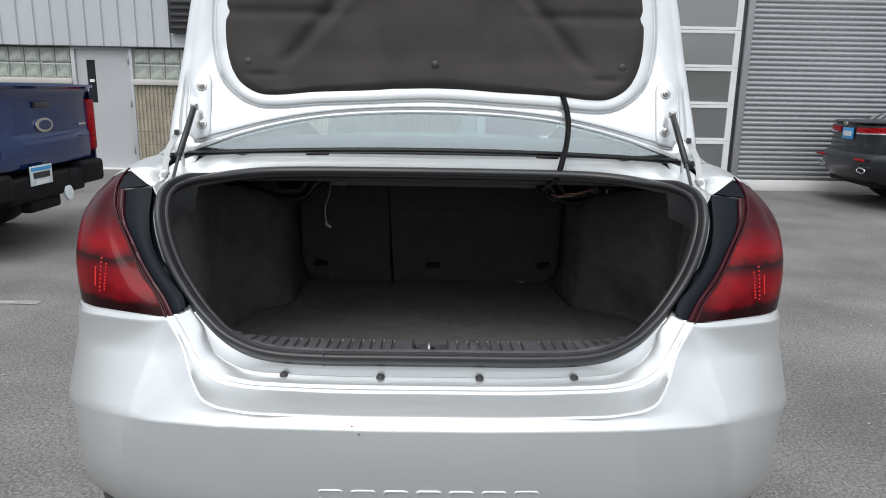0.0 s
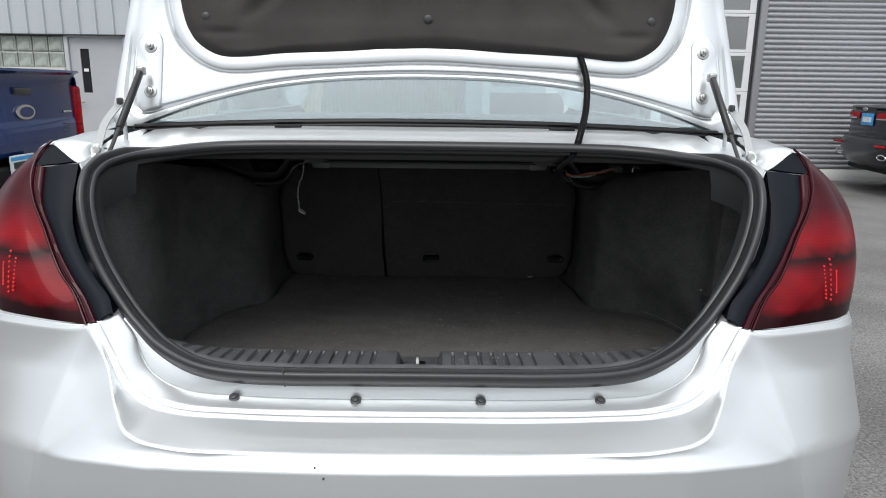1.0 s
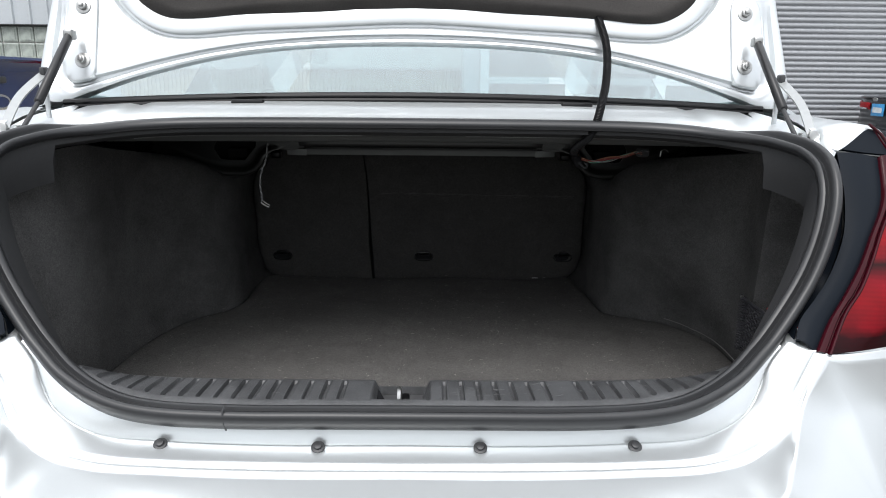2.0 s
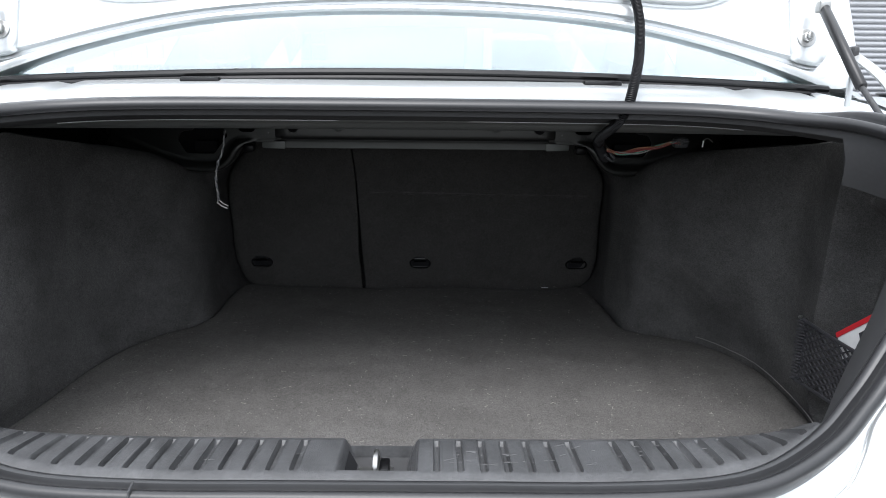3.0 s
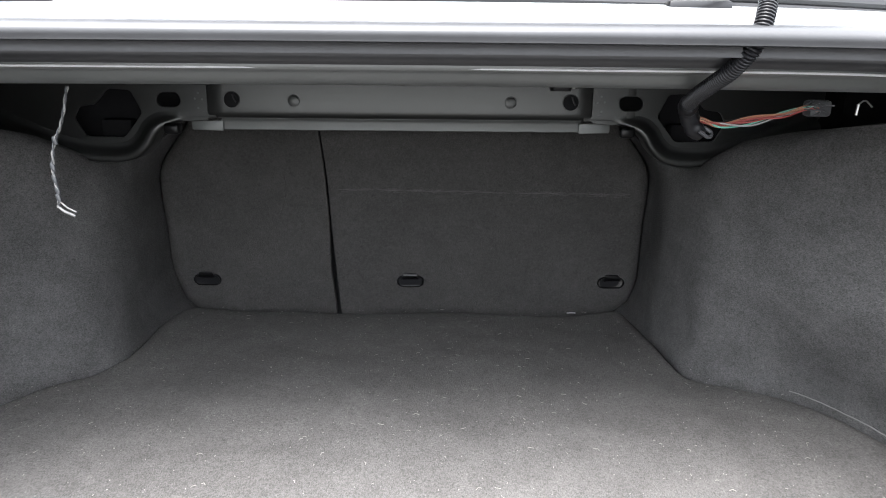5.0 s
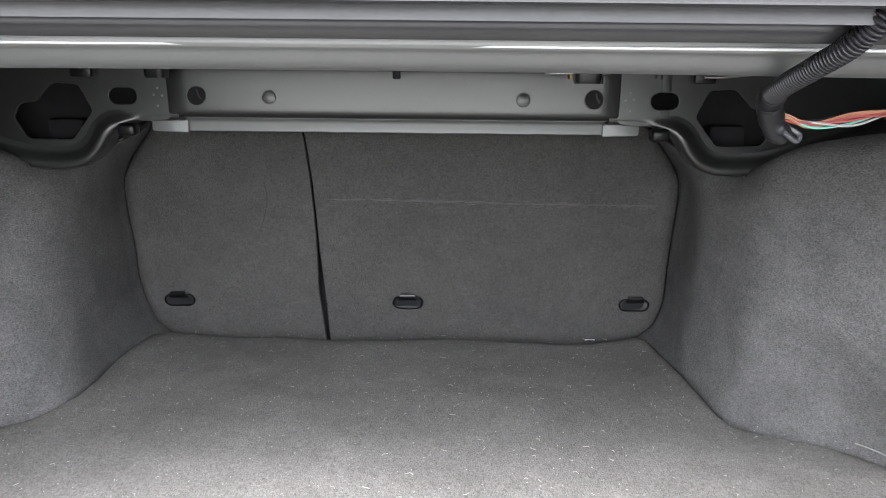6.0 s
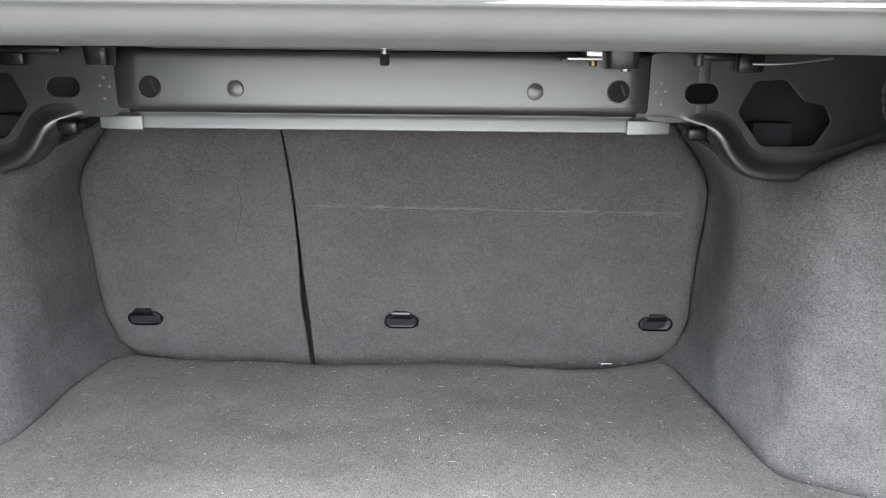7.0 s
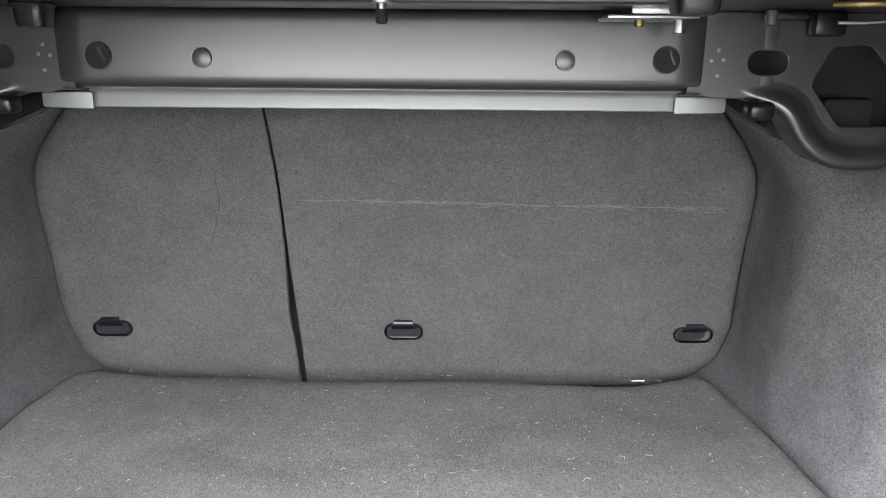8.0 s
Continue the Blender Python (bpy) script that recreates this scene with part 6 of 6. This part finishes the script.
for z, a, b, w in ((1.30, -1.82, -4.0, .86), (1.5, -1.9, -3.7, .80), (1.7, -2.0, -3.35, .73), (1.78, -2.15, -3.2, .66)):
    cab.append([(TX + a, TY - w, z), (TX + a, TY + w, z), (TX + b, TY + w * .95, z), (TX + b, TY - w * .95, z)])
part("cab", sheet(cab, close_u=True), GLASSOUT, truck, "dark glazed cab")
part("roof", box(TX - 3.2, TX - 2.1, TY - .68, TY + .68, 1.77, 1.81, .02), BLUEPAINT, truck)
gate = []
for z, d in ((.66, .012), (.68, .0), (.76, -.004), (.90, -.002), (.915, .006), (.93, .008), (1.10, .010), (1.19, .012), (1.24, .000), (1.285, -.03), (1.298, -.07)):
    gate.append([(TX + .012 - d - .03 * (y / .83) ** 4, TY + y, z) for y in np.linspace(-.83, .83, 25)])
tg = part("tailgate", sheet(gate, 0.02, facing=(1, 0, .2)), BLUEPAINT, truck, "blue tailgate")
part("handle", box(TX - .005, TX + .024, TY - .09, TY + .13, 1.125, 1.175, .008), PLASTIC, tg, "black tailgate handle")
em = disc(.5, .012, Matrix.Translation((TX + .012, TY + .030, .990)) @ Matrix.Rotation(radians(90), 4, "Y") @ Matrix.Diagonal((.115, .25, 1, 1)), 30, .004)
part("emblem", em, CHROME, tg, "plain chrome oval emblem")
part("emblem_field", disc(.5, .004, Matrix.Translation((TX + .019, TY + .040, .990)) @ Matrix.Rotation(radians(90), 4, "Y") @ Matrix.Diagonal((.080, .18, 1, 1)), 30), BLUEPAINT, tg)
part("trim_badge", box(TX + .0, TX + .008, TY + .60, TY + .73, .965, .983, .003), CHROME, tg, "small chrome bar badge")
for k in range(3):
    for j in range(3):
        part("emboss", box(TX - .004, TX + .012, TY + .10 + k * .23, TY + .23 + k * .23, .80 + j * .035, .808 + j * .035, .002), BLUEPAINT, tg)
for s in (1, -1):
    part("tail_light", box(TX - .18, TX + .0, TY + s * .89 - .055, TY + s * .89 + .055, .72, 1.19, .03, 3), REDLENS, truck, "tall red tail light")
    part("bumper_end", box(TX - .25, TX + .05, TY + s * .72 - .20, TY + s * .72 + .20, .44, .645, .035, 3), BLACKSTEEL, truck, "black steel bumper corner")
    for x in (-1.02, -4.25):
        tyre_and_rim("wheel", (TX + x, TY + s * .80, .385), .385, .27, truck)
part("bumper_middle", box(TX - .2, TX + .04, TY - .56, TY + .56, .40, .60, .03, 3), BLACKSTEEL, truck, "black bumper step")
part("license_plate", box(TX + .042, TX + .050, TY - .305, TY + .010, .525, .680, .004), WHITEPLATE, truck, "pale licence plate in a dealer frame")
part("plate_band", box(TX + .050, TX + .052, TY - .29, TY - .005, .640, .668), SKYBLUE, truck)
part("plate_bars", box(TX + .050, TX + .053, TY - .265, TY - .030, .580, .628), DARKIN, truck, "dark bars")
part("plate_frame", box(TX + .050, TX + .054, TY - .24, TY - .06, .530, .556), WHITEPRINT, truck)
part("step_pocket", box(TX + .030, TX + .044, TY + .30, TY + .46, .50, .60, .012), VOID, truck, "dark step pocket in the bumper")
part("hitch", box(TX - .1, TX + .0, TY - .25, TY + .20, .30, .40, .02), BLACKSTEEL, truck, "black tow hitch")
part("hitch_ball", disc(.07, .02, pose(TX + .04, TY + .25, .406, 0, 80, 0), 20, .004), WHITEPLATE, truck, "pale hitch disc")
part("frame", box(TX - 4.8, TX - .2, TY - .5, TY + .5, .38, .6), DARKIN, truck)

BX, BY = 5.08, 8.6   # laid out along x, then turned as a whole
dark_car = thing("car", (BX + 2.3, BY, 0), "black sedan with chrome exhaust tips and dealer plate, parked", "car")
brow = []
for x, w, zt, zb in ((-.02, .42, 1.06, .42), (.02, .60, 1.085, .40), (.10, .74, 1.10, .38), (.25, .84, 1.105, .34), (.6, .90, 1.10, .28), (1.4, .925, 1.0, .25), (2.6, .925, .98, .25), (3.6, .92, 1.0, .25), (4.3, .88, .92, .25), (4.75, .70, .80, .3)):
    brow.append([(BX + x, BY + p[0], p[1]) for p in crom([(-w + .08, zb), (-w + .01, zb + .10), (-w, .62), (-w + .015, .84), (-w + .05, zt - .06), (-w + .16, zt), (0, zt + .03), (w - .16, zt), (w - .05, zt - .06), (w - .015, .84), (w, .62), (w - .01, zb + .10), (w - .08, zb)], 3)])
cap0 = [(BX - .03, BY + (p[1] - BY) * .02, .75 + (p[2] - .75) * .02) for p in brow[0]]
part("body", sheet([cap0] + brow, close_u=True, facing="out"), BLACKPAINT, dark_car, "black metallic bodywork")
gh = []
for z, a, b, w in ((1.09, .45, 3.4, .80), (1.22, .80, 3.05, .74), (1.36, 1.20, 2.6, .64), (1.44, 1.5, 2.3, .56)):
    gh.append([(BX + a, BY - w, z), (BX + a, BY + w, z), (BX + b, BY + w * .95, z), (BX + b, BY - w * .95, z)])
part("cabin_glass", sheet(gh, close_u=True), GLASSOUT, dark_car, "dark cabin glass")
part("roof", box(BX + 1.35, BX + 2.45, BY - .56, BY + .56, 1.435, 1.465, .02), BLACKPAINT, dark_car)
for s in (1, -1):
    part("tail_light", sheet([crom([(BX - .045 + .02 * abs(k - .5), BY + s * .22, z), (BX - .03, BY + s * .45, z + .005), (BX + .05, BY + s * .67, z + .015), (BX + .20, BY + s * .83, z + .02), (BX + .40, BY + s * .885, z + .02)], 4) for k, z in ((0, .945), (.5, .985), (1, 1.03))], 0.01, facing=(-1, 0, .2)), REDLENS, dark_car, "slim red tail light")
    part("light_chrome", tube(crom([(BX - .05, BY + s * .25, .955), (BX - .03, BY + s * .46, .958), (BX + .05, BY + s * .675, .965), (BX + .19, BY + s * .84, .972)], 5), .012, 8), CHROME, dark_car)
    ex = [(BX - .085, BY + s * .56 + .10 * math.cos(a) * (1 if abs(math.cos(a)) < .9 else 1), .50 + .032 * math.sin(a)) for a in np.linspace(0, 2 * math.pi, 25)[:-1]]
    part("exhaust_tip", tube(ex, .009, 8, True), CHROME, dark_car, "chrome exhaust tip")
    part("reflector", box(BX - .145, BX - .10, BY + s * .55 - .10, BY + s * .55 + .10, .62, .645, .006), REDLENS, dark_car)
    for x in (1.02, 3.85):
        tyre_and_rim("wheel", (BX + x, BY + s * .80, .33), .33, .23, dark_car)
bumper_rows = [[(BX + off + .34 * (abs(k) ** 4), BY + .90 * k, z) for k in np.linspace(-1, 1, 25)] for z, off in ((.33, .06), (.37, -.02), (.44, -.085), (.54, -.125), (.64, -.13), (.69, -.115), (.715, -.075), (.725, -.02))]
part("bumper", sheet(bumper_rows, .006, facing=(-1, 0, .2)), BLACKPAINT, dark_car, "rounded black rear bumper")
lip_rows = [[(BX + off + .25 * (abs(k) ** 4), BY + .80 * k, z) for k in np.linspace(-1, 1, 21)] for z, off in ((1.075, .0), (1.09, -.055), (1.10, -.06), (1.112, -.03), (1.112, .08))]
part("boot_lip", sheet(lip_rows, .005, facing=(-1, 0, .4)), BLACKPAINT, dark_car, "lip of the black boot lid")
part("valance", box(BX + .06, BX + .5, BY - .60, BY + .60, .28, .44, .03), BLACKSTEEL, dark_car, "dark lower valance")
part("dealer_plate", box(BX - .05, BX - .04, BY - .15, BY + .15, .87, 1.02, .004), SKYBLUE, dark_car, "bright blue dealer plate")
part("plate_bars", box(BX - .053, BX - .05, BY - .11, BY + .11, .91, .975), WHITEPLATE, dark_car)
dark_car.location, dark_car.rotation_euler, dark_car.scale = (7.458, 8.618, 0), (0, 0, radians(-6)), (.945, .945, .945)
part("badge", disc(.05, .01, pose(BX - .02, BY, 1.075, 0, 70, 0) @ Matrix.Diagonal((.5, 1.2, 1, 1)), 20), STEEL, dark_car, "plain oval badge")

# ================= pieces: glass blocks =================
bb = box(-.115, .115, -.02, .03, -.115, .115, .018, 2)
box(-.085, .085, -.024, -.018, -.085, .085, .008, 1, bb)
me = bpy.data.meshes.new("glass_block")
bb.to_mesh(me)
bb.free()
me.materials.append(BLOCKGLASS)
for a, b in ((-9.4, -5.76), (-4.76, -1.4)):
    n = int((b - a) / .241)
    for i in range(n):
        for j in range(2):
            shared("glass_block", me, wall_west, Matrix.Translation((b - .12 - i * .241 if a < -5 else a + .12 + i * .241, WALL_A + .02, 1.552 + j * .241)))
